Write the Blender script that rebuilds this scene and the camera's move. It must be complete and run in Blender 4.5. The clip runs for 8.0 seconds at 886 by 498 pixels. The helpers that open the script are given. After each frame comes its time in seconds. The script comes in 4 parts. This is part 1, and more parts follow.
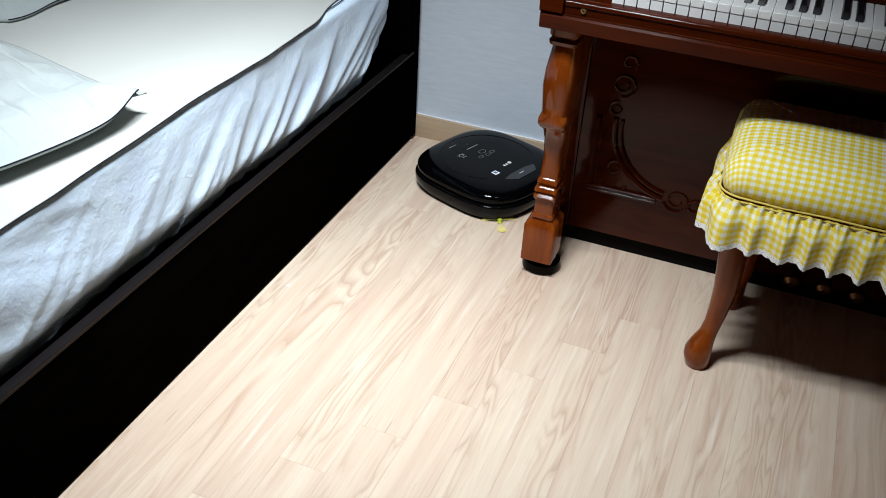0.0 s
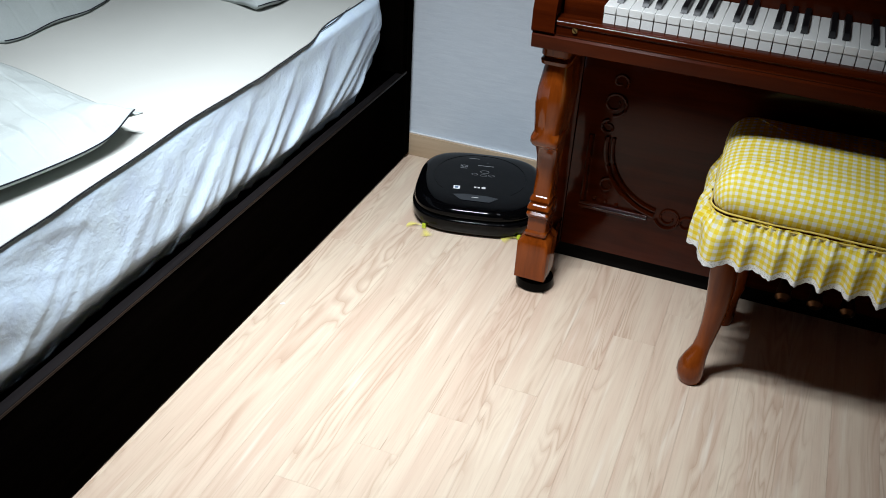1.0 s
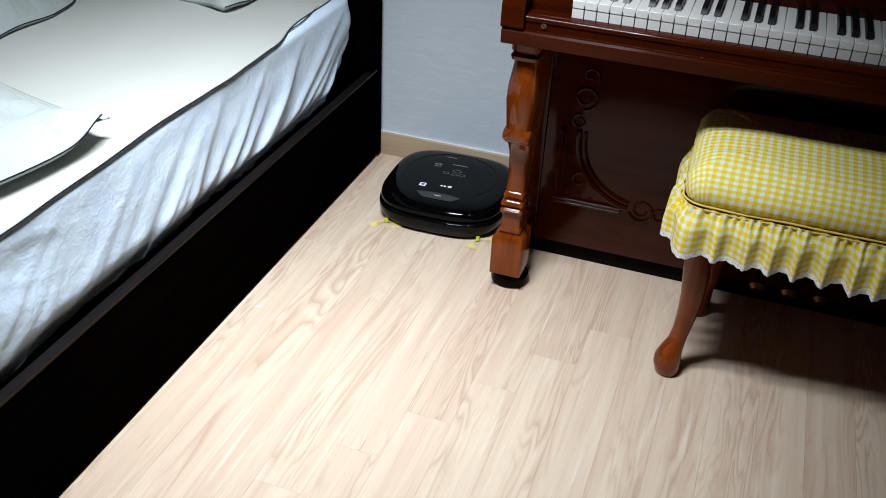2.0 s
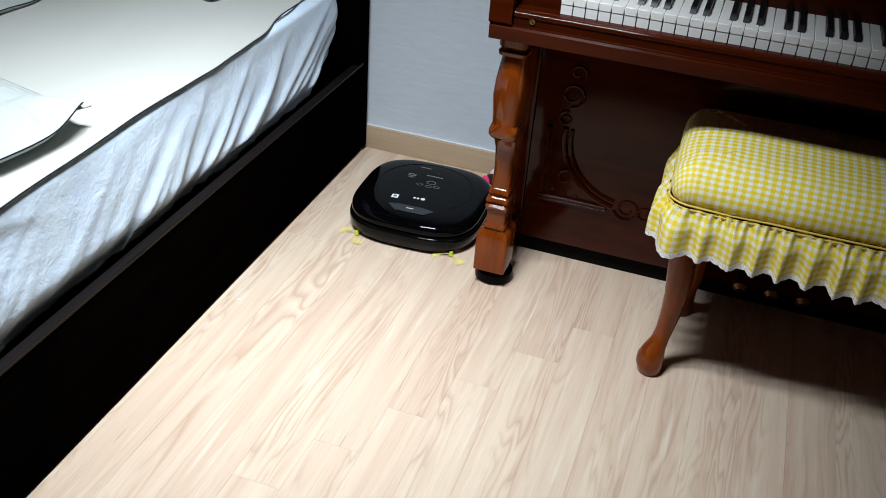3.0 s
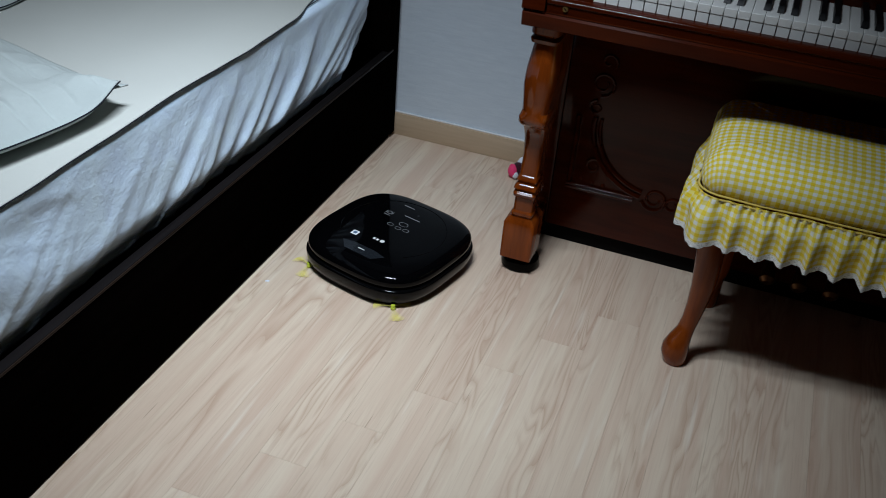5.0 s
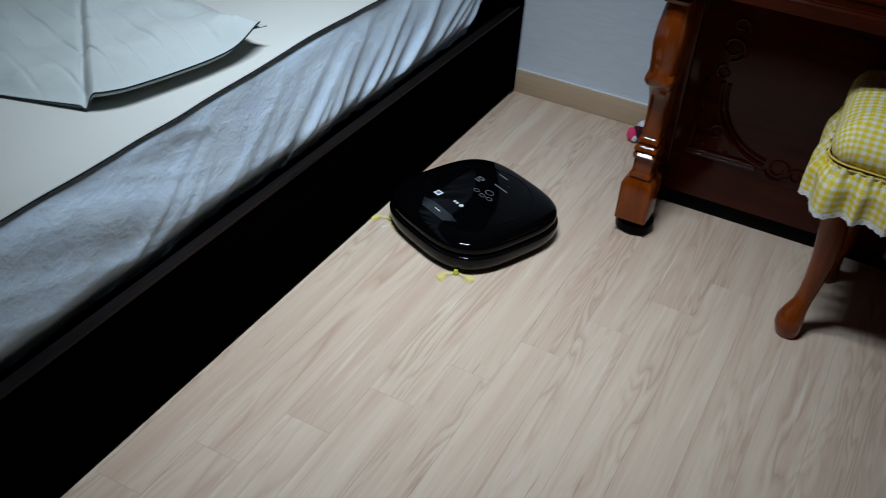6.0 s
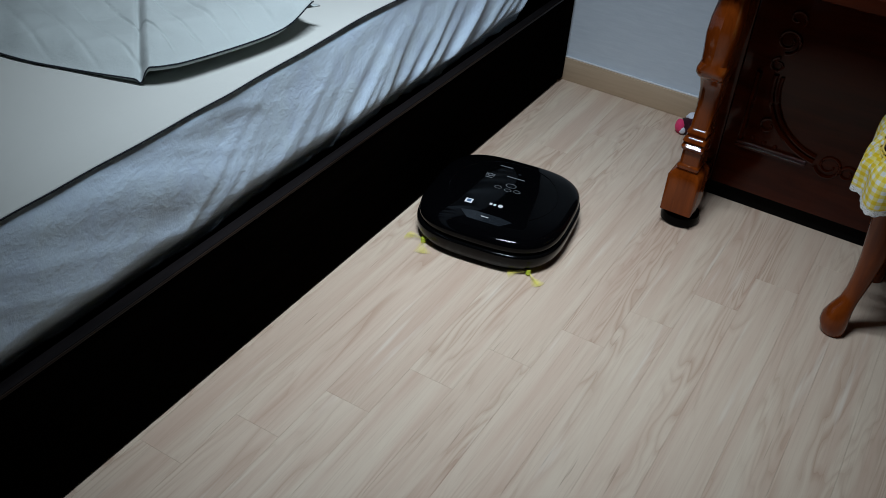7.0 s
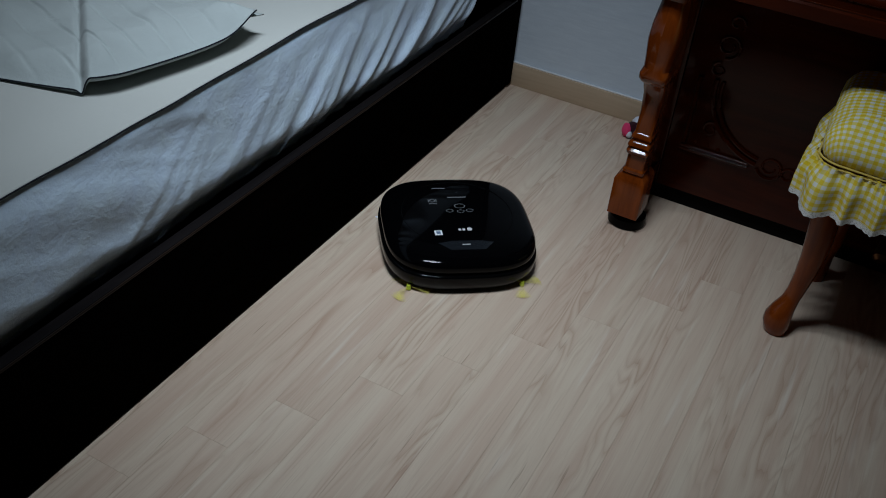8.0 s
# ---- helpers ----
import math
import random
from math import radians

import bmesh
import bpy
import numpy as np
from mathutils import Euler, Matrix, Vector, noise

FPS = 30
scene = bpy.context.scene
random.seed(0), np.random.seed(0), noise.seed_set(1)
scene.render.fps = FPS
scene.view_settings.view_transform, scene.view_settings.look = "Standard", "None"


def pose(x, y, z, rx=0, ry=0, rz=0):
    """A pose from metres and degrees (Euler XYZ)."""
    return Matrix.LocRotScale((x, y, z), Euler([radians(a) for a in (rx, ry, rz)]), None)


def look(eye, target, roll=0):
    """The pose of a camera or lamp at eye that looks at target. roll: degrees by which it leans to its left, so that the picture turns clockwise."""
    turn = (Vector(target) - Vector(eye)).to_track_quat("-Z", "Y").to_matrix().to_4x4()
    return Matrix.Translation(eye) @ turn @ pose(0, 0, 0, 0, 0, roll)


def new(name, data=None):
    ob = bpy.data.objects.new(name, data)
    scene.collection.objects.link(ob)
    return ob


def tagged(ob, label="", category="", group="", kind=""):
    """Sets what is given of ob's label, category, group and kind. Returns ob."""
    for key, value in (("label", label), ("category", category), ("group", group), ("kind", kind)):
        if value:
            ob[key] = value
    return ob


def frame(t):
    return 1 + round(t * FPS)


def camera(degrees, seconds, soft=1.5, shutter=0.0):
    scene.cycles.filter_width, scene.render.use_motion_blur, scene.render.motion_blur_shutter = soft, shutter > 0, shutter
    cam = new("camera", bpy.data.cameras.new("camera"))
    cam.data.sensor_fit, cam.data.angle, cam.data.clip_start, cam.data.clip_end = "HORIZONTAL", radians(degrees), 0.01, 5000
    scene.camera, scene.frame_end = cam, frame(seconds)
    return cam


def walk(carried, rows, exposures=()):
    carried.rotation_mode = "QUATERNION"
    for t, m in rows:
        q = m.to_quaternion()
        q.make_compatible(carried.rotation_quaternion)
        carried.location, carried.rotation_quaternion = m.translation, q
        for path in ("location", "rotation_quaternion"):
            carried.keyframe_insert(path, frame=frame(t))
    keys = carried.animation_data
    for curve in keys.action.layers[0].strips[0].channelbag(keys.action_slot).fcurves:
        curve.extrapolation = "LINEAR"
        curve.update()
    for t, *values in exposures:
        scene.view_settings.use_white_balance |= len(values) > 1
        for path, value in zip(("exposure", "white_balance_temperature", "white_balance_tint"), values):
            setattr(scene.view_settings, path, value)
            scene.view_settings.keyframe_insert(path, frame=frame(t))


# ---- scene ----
cam = camera(49.6, 8.0, soft=0.9, shutter=0.5)

# seconds, eye, target, roll
PATH = [
    (0, (0.988, -2.403, 1.314), (0.398, -0.791, 0.175), 3.5),
    (0.5, (0.998, -2.413, 1.316), (0.4, -0.802, 0.181), 3.5),
    (0.7, (0.994, -2.416, 1.317), (0.394, -0.792, 0.203), 3.4),
    (1, (0.989, -2.416, 1.32), (0.405, -0.779, 0.215), 3.5),
    (1.5, (0.985, -2.411, 1.319), (0.425, -0.769, 0.209), 3.4),
    (1.7, (0.983, -2.413, 1.321), (0.445, -0.764, 0.21), 3.6),
    (2, (0.988, -2.41, 1.319), (0.455, -0.757, 0.211), 3.0),
    (3.3, (0.98, -2.398, 1.308), (0.485, -0.74, 0.191), 4.9),
    (3.5, (0.973, -2.4, 1.305), (0.47, -0.745, 0.185), 4.8),
    (4, (0.974, -2.402, 1.308), (0.461, -0.754, 0.184), 4.9),
    (4.2, (0.975, -2.403, 1.307), (0.461, -0.754, 0.184), 4.9),
    (5.3, (0.974, -2.438, 1.303), (0.409, -0.82, 0.16), 5.2),
    (5.5, (0.967, -2.451, 1.3), (0.356, -0.859, 0.143), 5.6),
    (5.8, (0.965, -2.462, 1.296), (0.284, -0.925, 0.104), 4.8),
    (6, (0.964, -2.469, 1.294), (0.254, -0.957, 0.088), 4.7),
    (6.5, (0.958, -2.477, 1.29), (0.193, -1.003, 0.071), 4.4),
    (7, (0.959, -2.481, 1.289), (0.186, -1.022, 0.057), 5.1),
    (7.5, (0.967, -2.477, 1.293), (0.25, -0.987, 0.065), 6.1),
    (8, (0.978, -2.474, 1.3), (0.279, -0.967, 0.081), 6.0),
]
EXPOSURES = [(0, -0.04, 5980, 7), (4.0, -0.08, 5980, 7), (4.3, -0.26, 5950, 7), (5.3, -1.13, 5570, 5), (6.0, -1.02, 5570, 5), (6.5, -1.09, 5570, 5),
             (7.0, -1.16, 5570, 5), (7.5, -1.44, 5540, 5), (8.0, -1.76, 5540, 5)]
walk(cam, [(t, look(e, g, r)) for t, e, g, r in PATH], EXPOSURES)

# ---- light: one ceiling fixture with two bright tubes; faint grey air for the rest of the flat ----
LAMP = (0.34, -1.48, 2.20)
world = bpy.data.worlds.new("world")
scene.world = world
world.use_nodes = True
world.node_tree.nodes["Background"].inputs[0].default_value = (0.5, 0.55, 0.65, 1)
world.node_tree.nodes["Background"].inputs[1].default_value = 0.02
# narrow tilted beam imitates a vignette, darkening the view's corners
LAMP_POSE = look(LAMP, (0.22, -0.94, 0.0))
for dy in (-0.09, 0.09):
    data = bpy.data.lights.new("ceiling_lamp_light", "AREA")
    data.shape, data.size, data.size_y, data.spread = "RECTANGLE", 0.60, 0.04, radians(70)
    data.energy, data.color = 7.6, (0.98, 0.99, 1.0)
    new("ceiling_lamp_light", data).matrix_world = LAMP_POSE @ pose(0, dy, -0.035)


# ---- node helpers ----
class Mat:
    """A Principled material with short calls for the usual nodes."""

    def __init__(self, name, rough=0.5, metal=0.0, coat=0.0, spec=0.5, color=(0.5, 0.5, 0.5)):
        self.m = bpy.data.materials.new(name)
        self.m.use_nodes = True
        self.t = self.m.node_tree
        self.b = self.t.nodes["Principled BSDF"]
        self.set("Base Color", (*color, 1)).set("Roughness", rough).set("Metallic", metal)
        self.set("Coat Weight", coat).set("Specular IOR Level", spec).set("Coat Roughness", 0.06)

    def set(self, name, value):
        if isinstance(value, bpy.types.NodeSocket):
            self.t.links.new(value, self.b.inputs[name])
        else:
            self.b.inputs[name].default_value = value
        return self

    def node(self, kind, ins=None, **attrs):
        n = self.t.nodes.new(kind)
        for k, v in attrs.items():
            setattr(n, k, v)
        for k, v in (ins or {}).items():
            if isinstance(v, bpy.types.NodeSocket):
                self.t.links.new(v, n.inputs[k])
            else:
                n.inputs[k].default_value = v
        return n

    def coord(self, which="Object", scale=(1, 1, 1), loc=(0, 0, 0), rot=(0, 0, 0)):
        c = self.node("ShaderNodeTexCoord").outputs[which]
        return self.node("ShaderNodeMapping", {"Vector": c, "Scale": scale, "Location": loc, "Rotation": rot}).outputs[0]

    def noise(self, vec, scale, detail=4, rough=0.55, distort=0.0):
        return self.node("ShaderNodeTexNoise", {"Vector": vec, "Scale": scale, "Detail": detail, "Roughness": rough, "Distortion": distort}).outputs[0]

    def ramp(self, fac, *stops):
        n = self.node("ShaderNodeValToRGB", {"Fac": fac})
        e = n.color_ramp.elements
        while len(e) < len(stops):
            e.new(0.5)
        for el, (p, c) in zip(e, stops):
            el.position, el.color = p, ((*c, 1) if isinstance(c, tuple) else (c, c, c, 1))
        return n.outputs[0]

    def math(self, op, a, b=0.0, clamp=False):
        return self.node("ShaderNodeMath", {0: a, 1: b}, operation=op, use_clamp=clamp).outputs[0]

    def mix(self, fac, a, b, mode="MIX"):
        n = self.node("ShaderNodeMix", data_type="RGBA", blend_type=mode)
        for i, v in ((0, fac), (6, a), (7, b)):
            if isinstance(v, bpy.types.NodeSocket):
                self.t.links.new(v, n.inputs[i])
            else:
                n.inputs[i].default_value = (*v, 1) if isinstance(v, tuple) else v
        return n.outputs[2]

    def bump(self, height, strength=0.3, dist=0.002):
        return self.set("Normal", self.node("ShaderNodeBump", {"Height": height, "Strength": strength, "Distance": dist}).outputs[0])


def plank_mat():
    k = Mat("oak_laminate", rough=0.38, spec=0.4)
    rnd = k.node("ShaderNodeObjectInfo").outputs["Random"]
    c = k.node("ShaderNodeTexCoord").outputs["Object"]
    shift = k.node("ShaderNodeCombineXYZ", {0: k.math("MULTIPLY", rnd, 31.0), 1: k.math("MULTIPLY", rnd, 57.0), 2: rnd}).outputs[0]
    v = k.node("ShaderNodeVectorMath", {0: c, 1: shift}, operation="ADD").outputs[0]
    def stretched(x, y, loc=(0, 0, 0)):
        return k.node("ShaderNodeMapping", {"Vector": v, "Scale": (x, y, 1), "Location": loc}).outputs[0]

    # cathedral figure: soft growth bands of a stretched noise, steep on one side
    broad = k.noise(stretched(11.0, 1.15), 1.0, 3.2, 0.5, 0.5)
    rings = k.math("FRACT", k.math("MULTIPLY", broad, 16.0))
    rings = k.ramp(rings, (0.0, 0.35), (0.30, 1.0), (0.60, 0.85), (1.0, 0.0))
    fine = k.noise(stretched(330, 7), 1.0, 4, 0.62)
    mid = k.noise(stretched(30, 1.2), 1.0, 4, 0.6, 0.4)
    wide = k.noise(stretched(17, 0.7, (3, 8, 0)), 1.0, 2.5, 0.5, 0.4)
    where = k.noise(stretched(11, 0.9, (5, 3, 0)), 1.0, 2.5)
    pale, rose, dark = (0.665, 0.555, 0.425), (0.575, 0.43, 0.325), (0.40, 0.255, 0.175)
    lean = k.math("MULTIPLY", k.math("SUBTRACT", rnd, 0.5), 0.03)
    blend = k.math("ADD", k.math("MULTIPLY", k.math("ADD", mid, wide), 0.5), lean)
    base = k.mix(k.ramp(blend, (0.39, 0.0), (0.61, 1.0)), pale, rose)
    amount = k.math("MULTIPLY", k.math("SUBTRACT", 1.0, rings), k.ramp(where, (0.42, 0.06), (0.59, 0.66)))
    base = k.mix(amount, base, dark)
    base = k.mix(k.ramp(fine, (0.52, 0.0), (0.76, 0.34)), base, (0.40, 0.28, 0.2))
    pores = k.noise(stretched(120, 4.5, (2, 9, 0)), 1.0, 2)
    base = k.mix(k.ramp(pores, (0.70, 0.0), (0.77, 0.5)), base, (0.27, 0.185, 0.13))
    silver = k.noise(stretched(45, 2.6, (7, 1, 0)), 1.0, 3)
    base = k.mix(k.ramp(silver, (0.62, 0.0), (0.74, 0.55)), base, (0.73, 0.66, 0.55))
    tone = k.ramp(rnd, (0.0, (1.02, 1.02, 1.02)), (0.5, (1.0, 1.0, 1.0)), (1.0, (0.98, 0.972, 0.965)))
    k.set("Base Color", k.mix(1.0, base, tone, "MULTIPLY"))
    k.set("Roughness", k.ramp(fine, (0.3, 0.34), (0.7, 0.46)))
    k.bump(k.math("ADD", fine, k.math("MULTIPLY", rings, 0.3)), 0.12, 0.0006)
    return k.m


def wallpaper_mat():
    k = Mat("wallpaper", rough=0.75, spec=0.2)
    v = k.coord(scale=(14, 14, 95))
    a = k.noise(v, 1.0, 5, 0.65, 0.4)
    b = k.noise(k.coord(scale=(3, 3, 5)), 1.0, 3)
    # pale paper tinted blue to hold the cool light on this wall
    col = k.ramp(a, (0.3, (0.60, 0.67, 0.745)), (0.7, (0.68, 0.75, 0.82)))
    k.set("Base Color", k.mix(k.ramp(b, (0.35, 0.0), (0.7, 0.25)), col, (0.66, 0.71, 0.76)))
    k.bump(a, 0.5, 0.0015)
    return k.m


def plain_mat(name, color, rough=0.7, var=0.08, scale=6.0, bump=0.1, **kw):
    k = Mat(name, rough=rough, **kw)
    a = k.noise(k.coord(), scale, 4)
    lo, hi = tuple(c * (1 - var) for c in color), tuple(c * (1 + var) for c in color)
    k.set("Base Color", k.ramp(a, (0.3, lo), (0.7, hi)))
    fine = k.noise(k.coord(), scale * 40, 3)
    k.bump(fine, bump, 0.0006)
    k.set("Roughness", k.ramp(a, (0.3, rough * 0.9), (0.7, min(1.0, rough * 1.12))))
    return k.m


def wood_mat(name, dark, light, along="x", rough=0.3, coat=0.0, spec=0.5, scale=1.0):
    """Straight-grained wood with the grain along one axis."""
    k = Mat(name, rough=rough, coat=coat, spec=spec)
    s = {"x": (3, 40, 40), "y": (40, 3, 40), "z": (40, 40, 3)}[along]
    s = tuple(a * scale for a in s)
    g = k.noise(k.coord(scale=s), 1.0, 5, 0.6, 0.6)
    s2 = tuple(a * 6 for a in s)
    f = k.noise(k.coord(scale=s2), 1.0, 3)
    big = k.noise(k.coord(), 5.0, 2)
    col = k.ramp(g, (0.28, dark), (0.72, light))
    col = k.mix(k.ramp(f, (0.5, 0.0), (0.75, 0.35)), col, dark)
    col = k.mix(k.ramp(big, (0.35, 0.0), (0.7, 0.3)), col, light)
    k.set("Base Color", col)
    k.set("Roughness", k.ramp(big, (0.3, rough * 0.85), (0.7, rough * 1.25)))
    k.bump(f, 0.04, 0.0004)
    return k.m


def cloth_mat(name, color, weave=1500.0, wrinkle=9.0, var=0.05, bump=0.25, tint=None):
    k = Mat(name, rough=0.88, spec=0.12)
    k.set("Sheen Weight", 0.15)
    c = k.coord()
    big = k.noise(c, wrinkle, 5, 0.55, 0.5)
    crinkle = k.noise(c, wrinkle * 7, 4, 0.6)
    w = k.noise(c, weave, 1)
    lo = tuple(a * (1 - var) for a in color)
    hi = tint or tuple(min(0.95, a * (1 + var)) for a in color)
    k.set("Base Color", k.ramp(big, (0.3, lo), (0.7, hi)))
    h = k.math("ADD", k.math("MULTIPLY", big, 1.6), k.math("ADD", k.math("MULTIPLY", crinkle, 0.5), k.math("MULTIPLY", w, 0.06)))
    k.bump(h, bump, 0.006)
    return k.m


def gingham_mat():
    """Woven yellow and white check in the cloth's own UV metres."""
    k = Mat("yellow_gingham", rough=0.85, spec=0.12)
    uv = k.node("ShaderNodeTexCoord").outputs["UV"]
    wob = k.noise(k.node("ShaderNodeMapping", {"Vector": uv, "Scale": (14, 14, 1)}).outputs[0], 1.0, 2)
    sep = k.node("ShaderNodeSeparateXYZ", {0: uv})
    masks = []
    for i in (0, 1):
        p = k.math("ADD", sep.outputs[i], k.math("MULTIPLY", wob, 0.006))
        p = k.math("PINGPONG", p, 0.0082)
        masks.append(k.ramp(k.math("DIVIDE", p, 0.0082), (0.44, 0.0), (0.56, 1.0)))
    both = k.math("MULTIPLY", k.math("ADD", masks[0], masks[1]), 0.5)
    col = k.ramp(both, (0.0, (0.86, 0.86, 0.80)), (0.5, (0.87, 0.75, 0.20)), (1.0, (0.83, 0.62, 0.015)))
    soil = k.noise(k.coord(), 9.0, 3)
    k.set("Base Color", k.mix(k.ramp(soil, (0.4, 0.0), (0.75, 0.18)), col, (0.6, 0.5, 0.2)))
    thread = k.node("ShaderNodeTexWave", {"Vector": uv, "Scale": 900.0})
    crease = k.noise(k.coord(), 28.0, 4, 0.6)
    k.bump(k.math("ADD", k.math("MULTIPLY", crease, 1.0), k.math("MULTIPLY", thread.outputs[1], 0.08)), 0.3, 0.004)
    return k.m


def lace_mat():
    k = Mat("white_lace", rough=0.85, spec=0.1)
    uv = k.node("ShaderNodeTexCoord").outputs["UV"]
    v = k.node("ShaderNodeTexVoronoi", {"Vector": uv, "Scale": 330.0}).outputs["Distance"]
    k.set("Base Color", k.ramp(v, (0.15, (0.45, 0.45, 0.42)), (0.45, (0.86, 0.86, 0.84))))
    k.bump(v, 0.6, 0.002)
    return k.m


M_PLANK = plank_mat()
M_WALLPAPER = wallpaper_mat()
M_SKIRT = wood_mat("skirting_film", (0.42, 0.31, 0.2), (0.56, 0.43, 0.29), "x", rough=0.45)
M_UNDER = plain_mat("floor_joint", (0.40, 0.31, 0.235), 0.9)
# walls out of view are coloured dark to cut bounce light
M_FARWALL = plain_mat("unseen_wall_dark", (0.05, 0.043, 0.038), 0.85)
# ceiling out of view, darkened to cut fill and gloss reflections
M_CEIL = plain_mat("unseen_ceiling_dark", (0.12, 0.12, 0.12), 0.9)
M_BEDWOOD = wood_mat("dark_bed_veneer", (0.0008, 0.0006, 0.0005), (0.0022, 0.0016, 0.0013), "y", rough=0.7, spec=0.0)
# rail veneer again, lightened for the light on its top face
M_RAIL_LIT_TOP = wood_mat("rail_lit_top_veneer", (0.0045, 0.0039, 0.0041), (0.012, 0.0102, 0.0105), "y", rough=0.55, spec=0.03)
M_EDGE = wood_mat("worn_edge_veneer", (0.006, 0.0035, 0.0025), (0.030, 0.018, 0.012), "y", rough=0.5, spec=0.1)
# one lacquer twice: case darkened for keybed shade, legs in the lit tone
M_PIANO_SHADED = wood_mat("red_brown_lacquer_shaded", (0.021, 0.0029, 0.0006), (0.062, 0.0095, 0.0013), "x", rough=0.13, coat=0.10, spec=0.10, scale=0.7)
M_PIANO_LIT_V = wood_mat("red_brown_lacquer_lit_upright", (0.052, 0.0082, 0.001), (0.215, 0.045, 0.0036), "z", rough=0.13, coat=0.32, spec=0.2, scale=0.6)
M_STOOLWOOD = wood_mat("stool_lacquer", (0.10, 0.018, 0.0022), (0.235, 0.052, 0.005), "z", rough=0.18, coat=0.22, spec=0.2, scale=0.7)
M_BLACK = plain_mat("black_rubber", (0.0012, 0.0012, 0.0012), 0.10, spec=0.07)
# black stands in for shade inside recesses, slots and gaps
M_RECESS_SHADE = plain_mat("recess_shade_black", (0.002, 0.0017, 0.0016), 0.8, spec=0.1)
M_IVORY = plain_mat("white_key_plastic", (0.80, 0.80, 0.77), 0.22, var=0.02, bump=0.0)
M_EBONY = plain_mat("black_key_plastic", (0.006, 0.006, 0.007), 0.35, bump=0.0, spec=0.2)
M_FELT = plain_mat("felt", (0.10, 0.012, 0.012), 0.95, bump=0.5)
M_BRASS = plain_mat("brass", (0.62, 0.45, 0.17), 0.28, metal=1.0)
M_PEDAL = plain_mat("tarnished_brass", (0.20, 0.10, 0.045), 0.35, metal=1.0)
# white cloth; the cool light on its side is put into the blue
M_SHEET = cloth_mat("white_sheet_cool_lit", (0.67, 0.80, 0.97), wrinkle=17, bump=0.40)
M_PAD = cloth_mat("cream_pad", (0.51, 0.52, 0.485), wrinkle=4, bump=0.12, var=0.02)
M_DUVET = cloth_mat("pale_quilt", (0.42, 0.46, 0.45), wrinkle=9, bump=0.45, var=0.04)
M_PIPING = cloth_mat("navy_piping", (0.012, 0.014, 0.02), wrinkle=30)
M_GINGHAM = gingham_mat()
M_LACE = lace_mat()
M_CORD = cloth_mat("yellow_cord", (0.72, 0.55, 0.12), wrinkle=60)
M_SHELL = plain_mat("gloss_black_shell", (0.0010, 0.0010, 0.0013), 0.05, spec=0.12, bump=0.0, var=0.02)
M_BUMPER = plain_mat("bumper_black", (0.0015, 0.0015, 0.0017), 0.07, spec=0.16, bump=0.0)
M_PRINT = plain_mat("grey_print", (0.20, 0.21, 0.22), 0.5, bump=0.0)
M_LOGO_GLINT = plain_mat("silver_print_and_glint", (0.62, 0.62, 0.62), 0.4, bump=0.0)
M_STICKER = plain_mat("white_sticker", (0.82, 0.84, 0.86), 0.5, bump=0.0)
M_STICKBLUE = plain_mat("blue_print", (0.10, 0.16, 0.26), 0.5, bump=0.0)
M_SMOKE = plain_mat("smoked_handle", (0.012, 0.014, 0.017), 0.12, coat=0.3, bump=0.0)
M_BRISTLE = plain_mat("yellow_bristle", (0.74, 0.66, 0.14), 0.7)
M_HUB = plain_mat("lime_hub", (0.50, 0.60, 0.03), 0.5)
M_PINK = cloth_mat("pink_cloth", (0.75, 0.05, 0.16), wrinkle=60)
M_MAROON = cloth_mat("maroon_cloth", (0.035, 0.008, 0.014), wrinkle=60)
M_WHITECLOTH = cloth_mat("white_cloth", (0.72, 0.74, 0.8), wrinkle=60)
k_glow = Mat("lamp_diffuser", color=(0.9, 0.9, 0.9))
k_glow.set("Emission Color", (1, 0.985, 0.96, 1)).set("Emission Strength", 6.0)
M_GLOW = k_glow.m
M_WHITEPAINT = plain_mat("white_enamel", (0.78, 0.78, 0.77), 0.4)


# ---- mesh helpers ----
def part(name, bm, material, parent=None, label="", smooth=True, m=None, sharp=38):
    """Link a bmesh as one mesh object, under a thing where one is given."""
    me = bpy.data.meshes.new(name)
    bmesh.ops.recalc_face_normals(bm, faces=bm.faces)
    bm.to_mesh(me)
    bm.free()
    for f in me.polygons:
        f.use_smooth = smooth
    if smooth and sharp:
        me.set_sharp_from_angle(angle=radians(sharp))
    for mat in (material if isinstance(material, (list, tuple)) else [material]):
        me.materials.append(mat)
    ob = new(name, me)
    if parent is not None:
        ob.parent = parent
    if m is not None:
        ob.matrix_local = m
    if label:
        ob["label"] = label
    return ob


def thing(name, label, category, m=None, group=""):
    ob = tagged(new(name), label, category, group)
    ob.empty_display_size = 0.05
    if m is not None:
        ob.matrix_world = m
    return ob


def box(bm, x0, x1, y0, y1, z0, z1, bevel=0.0, seg=2):
    vs = bmesh.ops.create_cube(bm, size=1.0)["verts"]
    for v in vs:
        v.co = Vector(((x0 + x1) / 2 + v.co.x * (x1 - x0), (y0 + y1) / 2 + v.co.y * (y1 - y0), (z0 + z1) / 2 + v.co.z * (z1 - z0)))
    if bevel:
        es = list({e for v in vs for e in v.link_edges})
        bmesh.ops.bevel(bm, geom=es, offset=bevel, segments=seg, profile=0.5, affect="EDGES")
    return bm


def boxed(name, dims, material, parent=None, label="", bevel=0.002, seg=2):
    return part(name, box(bmesh.new(), *dims, bevel, seg), material, parent, label)


